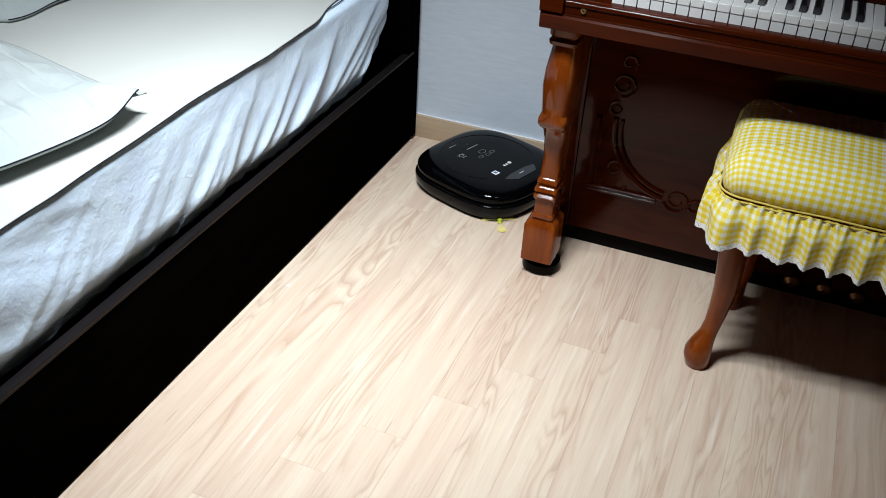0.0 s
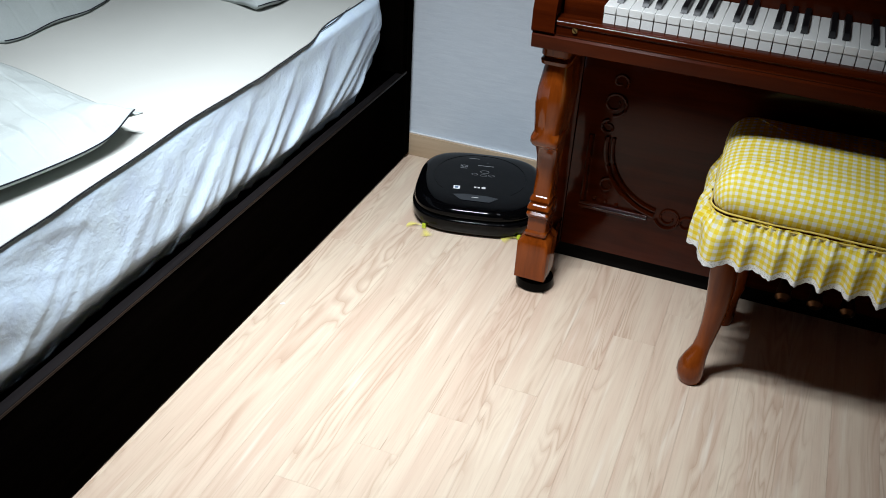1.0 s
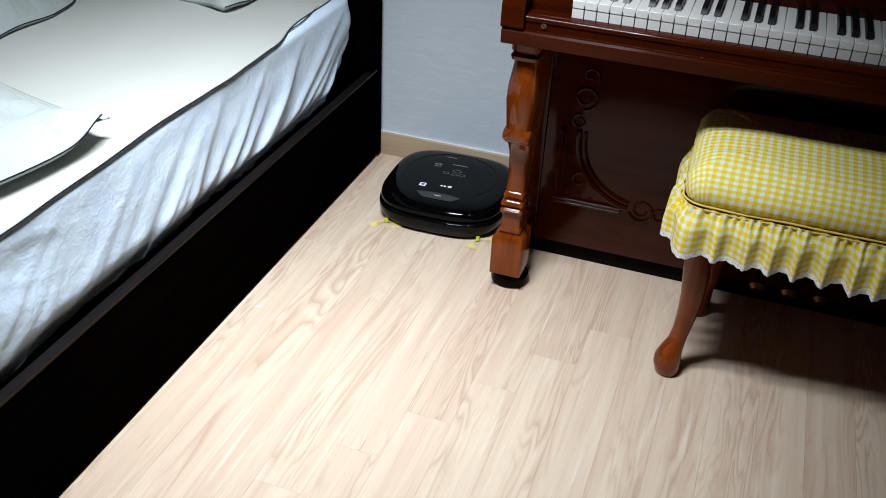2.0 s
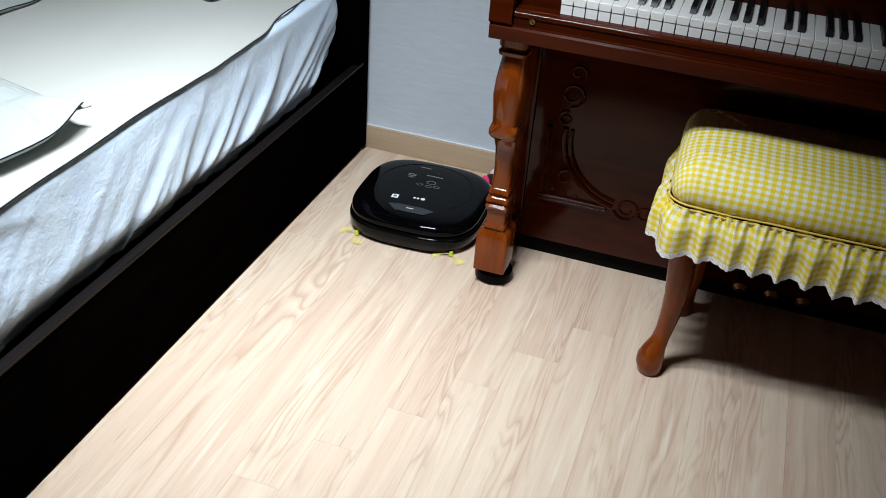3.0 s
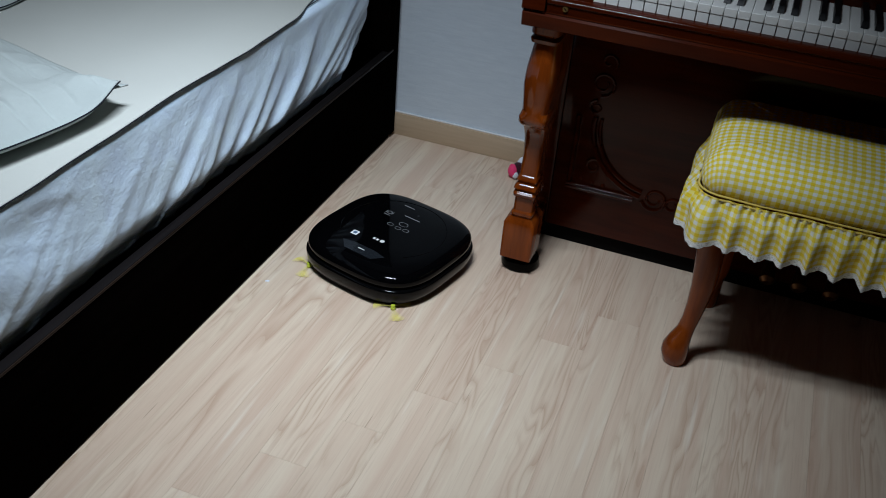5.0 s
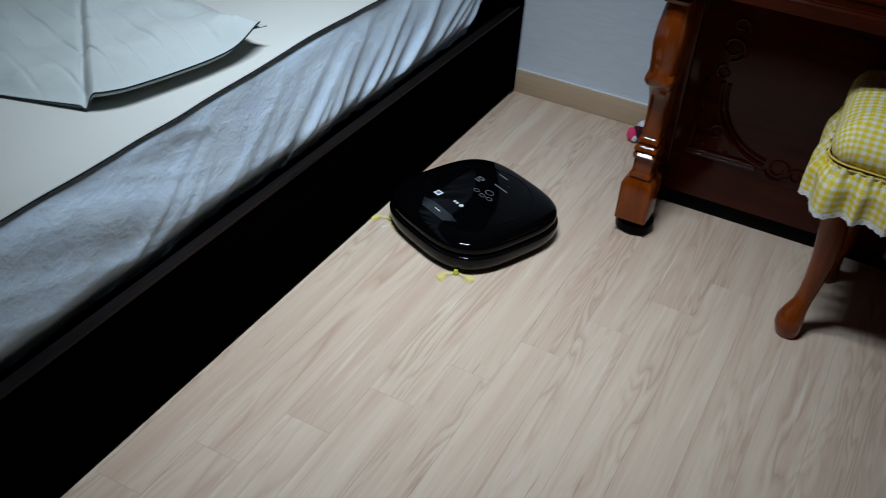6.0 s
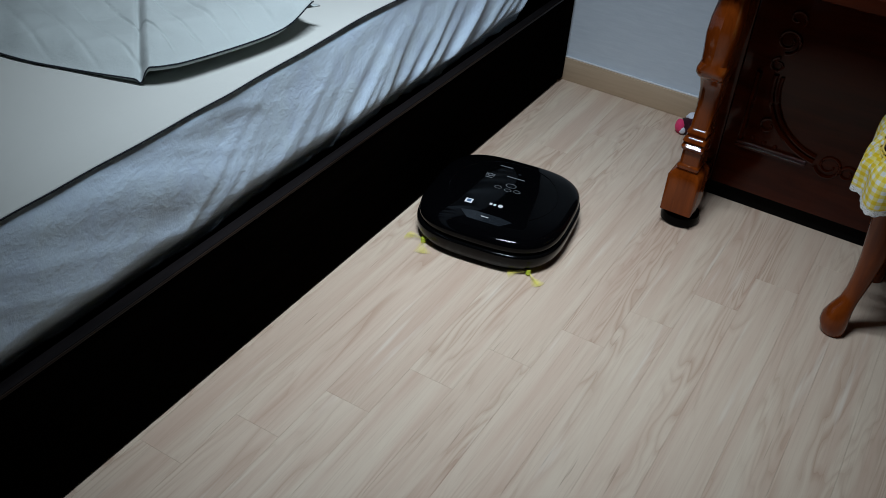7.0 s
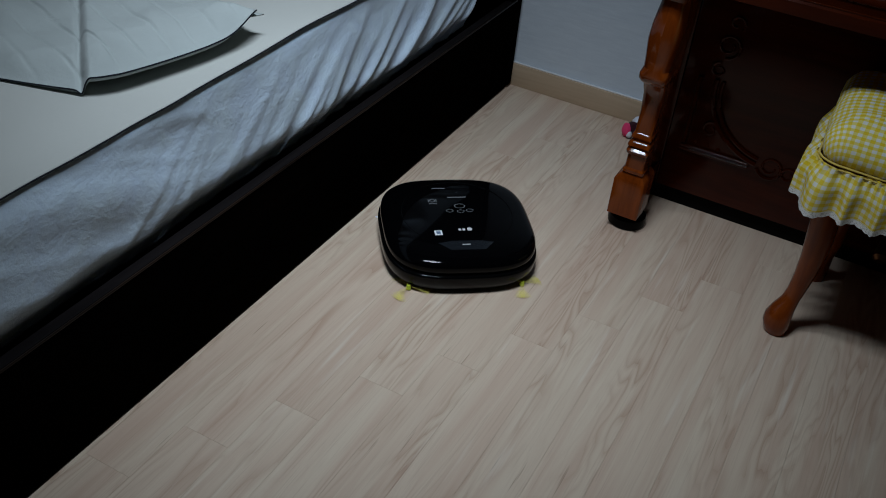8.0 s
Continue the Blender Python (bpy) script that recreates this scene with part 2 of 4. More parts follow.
def loft(bm, rings, caps=True):
    rows = [[bm.verts.new(p) for p in r] for r in rings]
    n = len(rows[0])
    for a, b in zip(rows, rows[1:]):
        for i in range(n):
            bm.faces.new((a[i], a[(i + 1) % n], b[(i + 1) % n], b[i]))
    if caps:
        bm.faces.new(rows[0])
        bm.faces.new(rows[-1])
    return bm


def tube(bm, pts, radius, n=8, closed=False):
    """A round tube along points; radius may be a list."""
    pts = [Vector(p) for p in pts]
    count = len(pts)
    rings = []
    for i, p in enumerate(pts):
        a = pts[(i - 1) % count] if closed or i else p
        b = pts[(i + 1) % count] if closed or i < count - 1 else p
        d = (b - a).normalized()
        up = Vector((0, 0, 1)) if abs(d.z) < 0.95 else Vector((0, 1, 0))
        s = d.cross(up).normalized()
        u = s.cross(d)
        r = radius[i] if isinstance(radius, (list, tuple)) else radius
        rings.append([p + s * (r * math.cos(6.28319 * j / n)) + u * (r * math.sin(6.28319 * j / n)) for j in range(n)])
    if closed:
        rings.append(rings[0])
        rows = [[bm.verts.new(q) for q in r] for r in rings[:-1]]
        rows.append(rows[0])
        for a, b in zip(rows, rows[1:]):
            for i in range(n):
                bm.faces.new((a[i], a[(i + 1) % n], b[(i + 1) % n], b[i]))
        return bm
    return loft(bm, rings)


def sheet(bm, rows_u, rows_v, f, uv=None):
    """A grid of points f(u, v), with UV metres where given."""
    grid = [[bm.verts.new(f(u, v)) for v in rows_v] for u in rows_u]
    layer = bm.loops.layers.uv.new("UVMap") if uv else None
    for i in range(len(rows_u) - 1):
        for j in range(len(rows_v) - 1):
            fa = bm.faces.new((grid[i][j], grid[i + 1][j], grid[i + 1][j + 1], grid[i][j + 1]))
            if uv:
                for loop, (a, b) in zip(fa.loops, ((i, j), (i + 1, j), (i + 1, j + 1), (i, j + 1))):
                    loop[layer].uv = uv(rows_u[a], rows_v[b])
    return bm


def steps(a, b, n):
    return [a + (b - a) * i / n for i in range(n + 1)]


def smooth01(x):
    x = min(1.0, max(0.0, x))
    return x * x * (3 - 2 * x)


def rnd1(x, y=0.0, z=0.0):
    return noise.noise(Vector((x, y, z)))


# ---- structure ----
X0, X1, Y0, ZC = -2.0, 2.35, -4.2, 2.35


def build_room():
    floor = tagged(part("floor", box(bmesh.new(), X0, X1, Y0, 0, -0.12, -0.010), M_UNDER, smooth=False),
                   "pale oak laminate plank floor", "floor", kind="structure")
    w = 0.1
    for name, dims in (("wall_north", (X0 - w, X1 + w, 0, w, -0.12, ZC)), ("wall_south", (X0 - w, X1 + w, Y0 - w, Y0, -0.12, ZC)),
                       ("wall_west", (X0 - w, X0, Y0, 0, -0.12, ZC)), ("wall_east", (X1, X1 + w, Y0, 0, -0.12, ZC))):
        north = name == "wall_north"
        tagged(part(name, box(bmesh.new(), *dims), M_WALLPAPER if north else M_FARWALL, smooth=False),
               "pale textured wallpaper wall with cool light tinted in" if north else "unseen closing wall, dark brown to cut bounce light", "wall", kind="structure")
    tagged(part("ceiling", box(bmesh.new(), X0 - w, X1 + w, Y0 - w, w, ZC, ZC + 0.1), M_CEIL, smooth=False),
           "unseen ceiling, dark grey to cut bounce and reflections", "ceiling", kind="structure")
    for name, dims in (("baseboard", (X0, X1, -0.011, -0.0005, 0.0, 0.070)), ("baseboard", (X0, X1, Y0 + 0.0005, Y0 + 0.011, 0.0, 0.070)),
                       ("baseboard", (X1 - 0.011, X1 - 0.0005, Y0 + 0.012, -0.012, 0.0, 0.070)),
                       ("baseboard", (X0 + 0.0005, X0 + 0.011, Y0 + 0.012, -0.012, 0.0, 0.070))):
        tagged(part(name, box(bmesh.new(), *dims, 0.002), M_SKIRT), "light wood-film skirting board", "baseboard", kind="structure")
    bm = box(bmesh.new(), X0, X1, -0.0065, -0.0005, 0.0702, 0.0735, 0.001)
    tagged(part("trim", bm, M_WHITEPAINT), "thin white bead above the skirting board", "trim", kind="structure")
    return floor


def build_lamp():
    # unseen fixture, tilted on a stem to follow its narrowed beam
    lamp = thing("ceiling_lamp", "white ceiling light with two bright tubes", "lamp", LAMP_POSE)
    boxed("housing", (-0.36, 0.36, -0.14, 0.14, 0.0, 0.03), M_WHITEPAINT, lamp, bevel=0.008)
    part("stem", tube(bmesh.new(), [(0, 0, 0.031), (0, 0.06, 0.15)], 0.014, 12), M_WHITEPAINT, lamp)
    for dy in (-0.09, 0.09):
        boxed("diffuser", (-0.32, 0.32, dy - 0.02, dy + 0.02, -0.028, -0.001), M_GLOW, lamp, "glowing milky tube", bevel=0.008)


FLOOR = build_room()
build_lamp()


# ---- the bed ----
BED_Y0, BED_W = -2.14, 1.53


def build_bed():
    bed = thing("bed", "dark brown wooden bed frame standing against the wall", "bed")
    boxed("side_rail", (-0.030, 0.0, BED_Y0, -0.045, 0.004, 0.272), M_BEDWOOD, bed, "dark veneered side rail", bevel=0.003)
    # lit strip of the rail top; the inner half stays black as shade
    boxed("rail_cap", (-0.020, 0.001, BED_Y0, -0.0455, 0.2721, 0.281), M_RAIL_LIT_TOP, bed, "top of the side rail, painted lighter as if lit", bevel=0.002)
    boxed("edge_band", (0.0012, 0.0030, BED_Y0, -0.0455, 0.2745, 0.2800), M_EDGE, bed, "worn brown edge of the rail top", bevel=0.0006)
    boxed("side_rail", (-BED_W, -BED_W + 0.03, BED_Y0, -0.045, 0.004, 0.280), M_BEDWOOD, bed, bevel=0.003)
    boxed("footboard", (-BED_W, 0.0, BED_Y0 - 0.034, BED_Y0 - 0.002, 0.004, 0.300), M_BEDWOOD, bed, bevel=0.003)
    boxed("headboard", (-BED_W - 0.004, 0.004, -0.044, -0.014, 0.010, 1.02), M_BEDWOOD, bed, "tall dark headboard", bevel=0.003)
    boxed("corner_post", (-0.075, 0.001, -0.078, -0.046, 0.281, 0.98), M_BEDWOOD, bed, bevel=0.003)
    boxed("corner_post", (-BED_W, -BED_W + 0.075, -0.078, -0.046, 0.281, 0.98), M_BEDWOOD, bed, bevel=0.003)
    boxed("slat_base", (-BED_W + 0.031, -0.031, BED_Y0 + 0.002, -0.046, 0.20, 0.235), M_BEDWOOD, bed)


SIDE_X, TOP_Z = -0.043, 0.512
R_END, Y_END = 0.08, -0.086
LEN1 = (Y_END - R_END) - (BED_Y0 + 0.02)
LEN2 = LEN1 + R_END * math.pi / 2


def edge_line(s):
    """Point and outward direction on the mattress edge, s metres from the foot."""
    if s < LEN1:
        return Vector((SIDE_X, BED_Y0 + 0.02 + s, 0)), Vector((1, 0, 0))
    if s < LEN2:
        a = (s - LEN1) / R_END
        n = Vector((math.cos(a), math.sin(a), 0))
        return Vector((SIDE_X - R_END, Y_END - R_END, 0)) + n * R_END, n
    return Vector((SIDE_X - R_END - (s - LEN2), Y_END, 0)), Vector((0, 1, 0))


def ridge(x):
    """Rounded pleats of uneven width."""
    v = rnd1(x, 3.7)
    return math.exp(-(v * 3.4) ** 2)


def make_pleats():
    """Hanging pleats: place at the hem, width, height, lean towards the head, how far up they reach."""
    rng = random.Random(14)
    out, y = [], -1.60
    while y < -0.10:
        k = smooth01((y + 1.30) / 0.35)
        out.append((y, rng.uniform(0.014, 0.024), rng.uniform(0.007, 0.015) * (0.25 + 0.75 * k), rng.uniform(0.9, 1.5) + 0.9 * smooth01((y + 0.9) / 0.5), rng.uniform(0.75, 1.5)))
        y += rng.uniform(0.048, 0.095)
    return out


PLEATS = make_pleats()


def side_fold(y, z):
    """How far the hanging cloth stands out, in metres."""
    d = max(0.0, z - 0.27)
    h = d / 0.235
    f = 0.0
    for y0, width, height, lean, reach in PLEATS:
        u = y - y0 - lean * d - 0.10 * d * d + 0.010 * rnd1(z * 9, y0 * 7)
        w = width * (1.0 + 0.9 * h)
        if -4 * w < u < 4 * w:
            u = u / w
            # steep towards the head, slow towards the foot
            u = u * (1.5 if u > 0 else 0.75)
            f += height * math.exp(-u * u) * (1 - smooth01(h / reach))
    near = smooth01((-1.20 - y) / 0.3)
    w = y + 2.6 * d + 0.04 * rnd1(y * 4, z * 6, 2.0)
    f += near * (0.0095 * (ridge(w * 2.7 + 3.3) - 0.4) + 0.0016 * (ridge(w * 8.0 + 1.1) - 0.4))
    f += 0.006 * rnd1(y * 2.6, z * 7 + 2.0, 5.0) + 0.0011 * rnd1(y * 15 - z * 9, z * 16, 1.0)
    fade = smooth01((1.0 - h) / 0.22) * (0.6 + 0.4 * smooth01(h / 0.10))
    return f * fade - 0.004 * fade


def build_bedding():
    mattress = part("mattress", box(bmesh.new(), -BED_W + 0.06, -0.075, BED_Y0 + 0.05, -0.16, 0.2355, 0.495, 0.03, 3), M_SHEET)
    tagged(mattress, "thick mattress under a white sheet in the bed frame", "mattress")

    def side(s, v):
        p, n = edge_line(s)
        # v: 0 under the top hem, 1 at the rail
        if v < 0.18:
            k = v / 0.18
            out, z = 0.002 - 0.057 * (1 - k) ** 1.5, TOP_Z - 0.001 - 0.013 * k ** 3
        else:
            k = (v - 0.18) / 0.82
            z = TOP_Z - 0.014 - k * (TOP_Z - 0.014 - 0.270)
            bend = smooth01((k - 0.72) / 0.28)
            out = 0.002 + 0.018 * k + 0.005 * math.sin(k * math.pi) - 0.023 * bend
            corner = smooth01((s - LEN1 + 0.16) / 0.2)
            out -= corner * 0.05 * smooth01(k) ** 1.5
        y = p.y if s < LEN2 else Y_END - R_END + s - LEN1
        hem = 0.012 * rnd1(y * 5.0, 8.0) + 0.006 * rnd1(y * 17, 2.0)
        z += hem * smooth01((v - 0.6) / 0.4)
        q = p + n * (out + side_fold(y, z))
        lim = -0.008 - 0.030 * smooth01((0.325 - z) / 0.035)
        return Vector((min(q.x, lim), q.y, z))

    bm = sheet(bmesh.new(), steps(0.0, LEN2 + 0.5, 560), steps(0, 1, 60), side)
    ob = tagged(part("bed_sheet", bm, M_SHEET, sharp=0), "wrinkled white sheet hanging over the mattress side", "sheet")
    solid = ob.modifiers.new("thickness", "SOLIDIFY")
    solid.thickness, solid.offset = 0.0015, -1

    # the pad on top with its dark piped hem
    def hem_x(y):
        back = 0.030 * smooth01((y + 0.56) / 0.2)
        return -0.040 - back + 0.008 * rnd1(y * 3.3, 1.0) + 0.004 * rnd1(y * 9, 4.0)

    def hem_z(y):
        return TOP_Z + 0.0005 + 0.003 * max(0.0, rnd1(y * 2.7, 6.0)) + 0.012 * math.exp(-((y + 1.02) / 0.16) ** 2) * 0.5

    ys = steps(BED_Y0 + 0.03, -0.15, 150)

    def top(y, u):
        x = hem_x(y) - u * (BED_W - 0.12)
        z = hem_z(y) * (1 - smooth01(u * 14)) + (TOP_Z + 0.003) * smooth01(u * 14)
        z += 0.003 * rnd1(x * 5, y * 5) * smooth01(u * 8) + 0.006 * smooth01(u * 10)
        return Vector((x, y, z))

    us = [i / 40 * 0.12 for i in range(25)] + steps(0.08, 1.0, 40)
    pad = thing("mattress_pad", "cream bed pad with a thin dark piped hem on the mattress", "bed pad")
    p = part("pad", sheet(bmesh.new(), ys, us, top), M_PAD, pad)
    solid = p.modifiers.new("thickness", "SOLIDIFY")
    solid.thickness, solid.offset = 0.004, 0
    pts = [(hem_x(y) + 0.001, y, hem_z(y)) for y in ys]
    part("piping", tube(bmesh.new(), pts, 0.0013, 6), M_PIPING, pad, "dark navy piping")
    # seam cord of the sheet's own hem beside it at the head end
    pts = []
    for y in steps(-0.52, -0.24, 24):
        pts.append((-0.058 - 0.02 * smooth01((y + 0.4) / 0.2), y, TOP_Z + 0.0015))
    part("seam", tube(bmesh.new(), pts, 0.0013, 6), M_PIPING, pad, "dark seam line")


def quilt(name, label, corners, z0, height, lift, seed, piped=True, crease=None, puff=0.02, cat="quilt", grid=90):
    """A soft folded cover: an outline of a few corners, puffed, with lifted hems and a dark piped edge."""
    n = len(corners)
    cx = sum(c[0] for c in corners) / n
    cy = sum(c[1] for c in corners) / n
    pts = []
    per = 40
    for i in range(n):
        p0, p1, p2, p3 = (Vector(corners[(i + d) % n]) for d in (-1, 0, 1, 2))
        for j in range(per):
            t = j / per
            lin = p1.lerp(p2, t)
            cr = 0.5 * ((2 * p1) + (p2 - p0) * t + (2 * p0 - 5 * p1 + 4 * p2 - p3) * t * t + (3 * p1 - p0 - 3 * p2 + p3) * t ** 3)
            pts.append(lin.lerp(cr, 0.55))
    count = len(pts)
    ks = steps(0.0, 1.0, 72)

    def at(i, k):
        p = pts[i % count]
        x, y = cx + (p.x - cx) * k, cy + (p.y - cy) * k
        d = (1 - k) * (p - Vector((cx, cy))).length
        z = z0 + height * (0.25 + 0.75 * smooth01(d / 0.08)) + puff * smooth01(d / 0.16) * 0.5
        z += (0.012 * rnd1(x * 6 + seed, y * 6) + 0.006 * rnd1(x * 15, y * 15 + seed) + 0.009 * ridge(x * 7 + y * 9 + seed)) * smooth01(d / 0.05)
        stitch = math.sin((x * 0.35 + y) * 2 * math.pi / 0.055 + 0.8 * rnd1(x * 4, y * 4, seed))
        z -= 0.0035 * smooth01((stitch - 0.86) / 0.14) * smooth01(d / 0.05)
        z += 0.006 * ridge(x * 13 - y * 5 + seed) * smooth01(d / 0.03) * smooth01(1 - d / 0.2)
        if crease:
            (ax, ay), (bx, by) = crease
            lx, ly = bx - ax, by - ay
            ln = math.hypot(lx, ly)
            side = ((x - ax) * ly - (y - ay) * lx) / ln
            z += -0.010 * math.exp(-(side / 0.006) ** 2) + 0.024 * smooth01(side / 0.024 + 0.3)
        for (lx, ly), amount, radius in lift:
            z += amount * math.exp(-((x - lx) ** 2 + (y - ly) ** 2) / radius ** 2)
        return Vector((x, y, z))

    root = thing(name, label, cat)
    bm = bmesh.new()
    rows = [[bm.verts.new(at(i, k)) for k in ks[1:]] for i in range(count)]
    mid = bm.verts.new(at(0, 0.0))
    for i in range(count):
        a, b = rows[i], rows[(i + 1) % count]
        bm.faces.new((mid, a[0], b[0]))
        for j in range(len(a) - 1):
            bm.faces.new((a[j], a[j + 1], b[j + 1], b[j]))
    # the underside, down to the pad and back under
    prev = [r[-1] for r in rows]
    for inset, drop in ((0.010, 0.012), (0.05, 0.75), (0.12, 1.0)):
        cur = []
        for i in range(count):
            q = at(i, 1.0)
            w = Vector((cx - q.x, cy - q.y, 0)).normalized()
            z = q.z - drop if drop < 0.1 else q.z + (z0 - q.z) * drop
            cur.append(bm.verts.new(Vector((q.x + w.x * inset, q.y + w.y * inset, z))))
        for i in range(count):
            bm.faces.new((prev[i], cur[i], cur[(i + 1) % count], prev[(i + 1) % count]))
        prev = cur
    part("cover", bm, M_DUVET, root, sharp=0)
    if piped:
        line = [at(i, 1.004) for i in range((n - 3) * per + 1)]
        part("piping", tube(bmesh.new(), line, 0.0014, 6), M_PIPING, root, "dark navy piping")
    return root


def build_covers():
    top = TOP_Z + 0.012
    q = quilt("quilt", "pale grey-green folded quilt with dark piping lying on the bed",
              [(-0.074, -1.130), (-0.079, -1.258), (-0.101, -1.374), (-0.117, -1.439), (-0.148, -1.482), (-0.273, -1.522), (-0.400, -1.553), (-0.80, -1.57), (-0.95, -1.25), (-0.55, -1.02), (-0.24, -1.08)],
              top, 0.020, [((-0.075, -1.14), 0.027, 0.05), ((-0.15, -1.47), 0.005, 0.10)], 2.3, crease=((-0.225, -1.416), (-0.375, -1.268)))
    # the turned-up tip at the corner
    bm = bmesh.new()
    tip = [Vector((x, y, top + z)) for x, y, z in ((-0.085, -1.150, 0.044), (-0.070, -1.112, 0.043), (-0.105, -1.120, 0.042), (-0.13, -1.17, 0.040), (-0.085, -1.195, 0.031))]
    mid = sum(tip, Vector()) / 5 + Vector((0, 0, 0.006))
    vs = [bm.verts.new(p) for p in tip]
    c = bm.verts.new(mid)
    for i in range(5):
        bm.faces.new((vs[i], vs[(i + 1) % 5], c))
    bmesh.ops.subdivide_edges(bm, edges=bm.edges[:], cuts=3, smooth=0.6)
    t = part("corner_tip", bm, M_DUVET, q)
    solid = t.modifiers.new("thickness", "SOLIDIFY")
    solid.thickness = 0.0025
    quilt("blanket", "crumpled pale grey blanket with dark piping on the bed", [(-0.60, -0.885), (-0.585, -0.76), (-0.575, -0.63), (-0.62, -0.50), (-0.95, -0.42), (-1.25, -0.6), (-1.2, -0.95), (-0.85, -0.97)],
          top, 0.030, [((-0.66, -0.72), 0.03, 0.06), ((-0.75, -0.82), 0.03, 0.07)], 7.1, puff=0.05, cat="blanket")
    quilt("pillow", "crumpled pale pillow cover at the head of the bed", [(-0.235, -0.435), (-0.215, -0.36), (-0.24, -0.22), (-0.55, -0.18), (-0.80, -0.22), (-0.78, -0.38), (-0.5, -0.40), (-0.33, -0.405)],
          top, 0.035, [((-0.25, -0.40), 0.015, 0.05)], 4.4, puff=0.10, cat="pillow")


build_bed()
build_bedding()
build_covers()


# ---- the piano ----
PX0, PX1 = 0.509, 2.015
PITCH = 0.0247


def prism(bm, x0, x1, profile):
    """A profile of (y, z) drawn along x."""
    return loft(bm, [[Vector((x, y, z)) for y, z in profile] for x in (x0, x1)])


def leg_mesh(x0):
    """Console leg: z, left, right, front, back."""
    rows = [(0.045, 0.000, 0.074, -0.560, -0.480), (0.140, 0.000, 0.074, -0.560, -0.480), (0.146, 0.003, 0.071, -0.557, -0.482),
            (0.158, 0.014, 0.062, -0.552, -0.486), (0.163, 0.013, 0.063, -0.556, -0.486), (0.169, 0.013, 0.063, -0.556, -0.486), (0.173, 0.016, 0.060, -0.550, -0.486),
            (0.205, 0.016, 0.060, -0.548, -0.484), (0.212, 0.013, 0.063, -0.556, -0.482), (0.219, 0.012, 0.064, -0.558, -0.482), (0.226, 0.014, 0.062, -0.551, -0.482),
            (0.232, 0.012, 0.064, -0.557, -0.482), (0.238, 0.013, 0.063, -0.555, -0.482), (0.244, 0.017, 0.060, -0.546, -0.482),
            (0.252, 0.015, 0.062, -0.551, -0.480), (0.258, 0.016, 0.061, -0.549, -0.480), (0.263, 0.019, 0.059, -0.543, -0.480),
            (0.310, 0.018, 0.060, -0.538, -0.478), (0.355, 0.016, 0.062, -0.540, -0.476), (0.385, 0.013, 0.066, -0.552, -0.474),
            (0.398, 0.009, 0.068, -0.572, -0.472), (0.408, 0.007, 0.069, -0.582, -0.470), (0.420, 0.008, 0.069, -0.585, -0.468), (0.432, 0.011, 0.068, -0.580, -0.466),
            (0.460, 0.011, 0.070, -0.586, -0.462), (0.500, 0.010, 0.074, -0.594, -0.460), (0.535, 0.012, 0.074, -0.592, -0.460), (0.568, 0.016, 0.072, -0.584, -0.462),
            (0.590, 0.020, 0.070, -0.578, -0.464), (0.594, 0.014, 0.074, -0.590, -0.460), (0.602, 0.013, 0.075, -0.592, -0.460), (0.607, 0.017, 0.071, -0.584, -0.460),
            (0.614, 0.014, 0.074, -0.592, -0.458), (0.634, 0.014, 0.076, -0.594, -0.456)]
    rings = []
    for z, a, b, f, k in rows:
        c = 0.010 if z > 0.28 else (0.0035 if z > 0.15 else 0.002)
        if 0.42 < z < 0.585:
            c = 0.016
        l, r = x0 + a, x0 + b
        rings.append([Vector(p) for p in ((l, f + c, z), (l + c * 0.4, f + c * 0.35, z), (l + c, f, z), (l + c + 0.006, f - 0.0002, z), ((l + r) / 2, f - (0.004 if 0.43 < z < 0.585 else 0.0003), z), (r - c - 0.006, f - 0.0002, z), (r - c, f, z), (r - c * 0.4, f + c * 0.35, z), (r, f + c, z), (r, k, z), (l, k, z))])
    return loft(bmesh.new(), rings)


def scroll(cx, cz, r, a0, a1, y, n=26, shrink=0.35):
    pts = []
    for i in range(n + 1):
        k = i / n
        a = radians(a0 + (a1 - a0) * k)
        q = r * (1 - (1 - shrink) * k)
        pts.append((cx + q * math.cos(a), y, cz + q * math.sin(a)))
    return pts


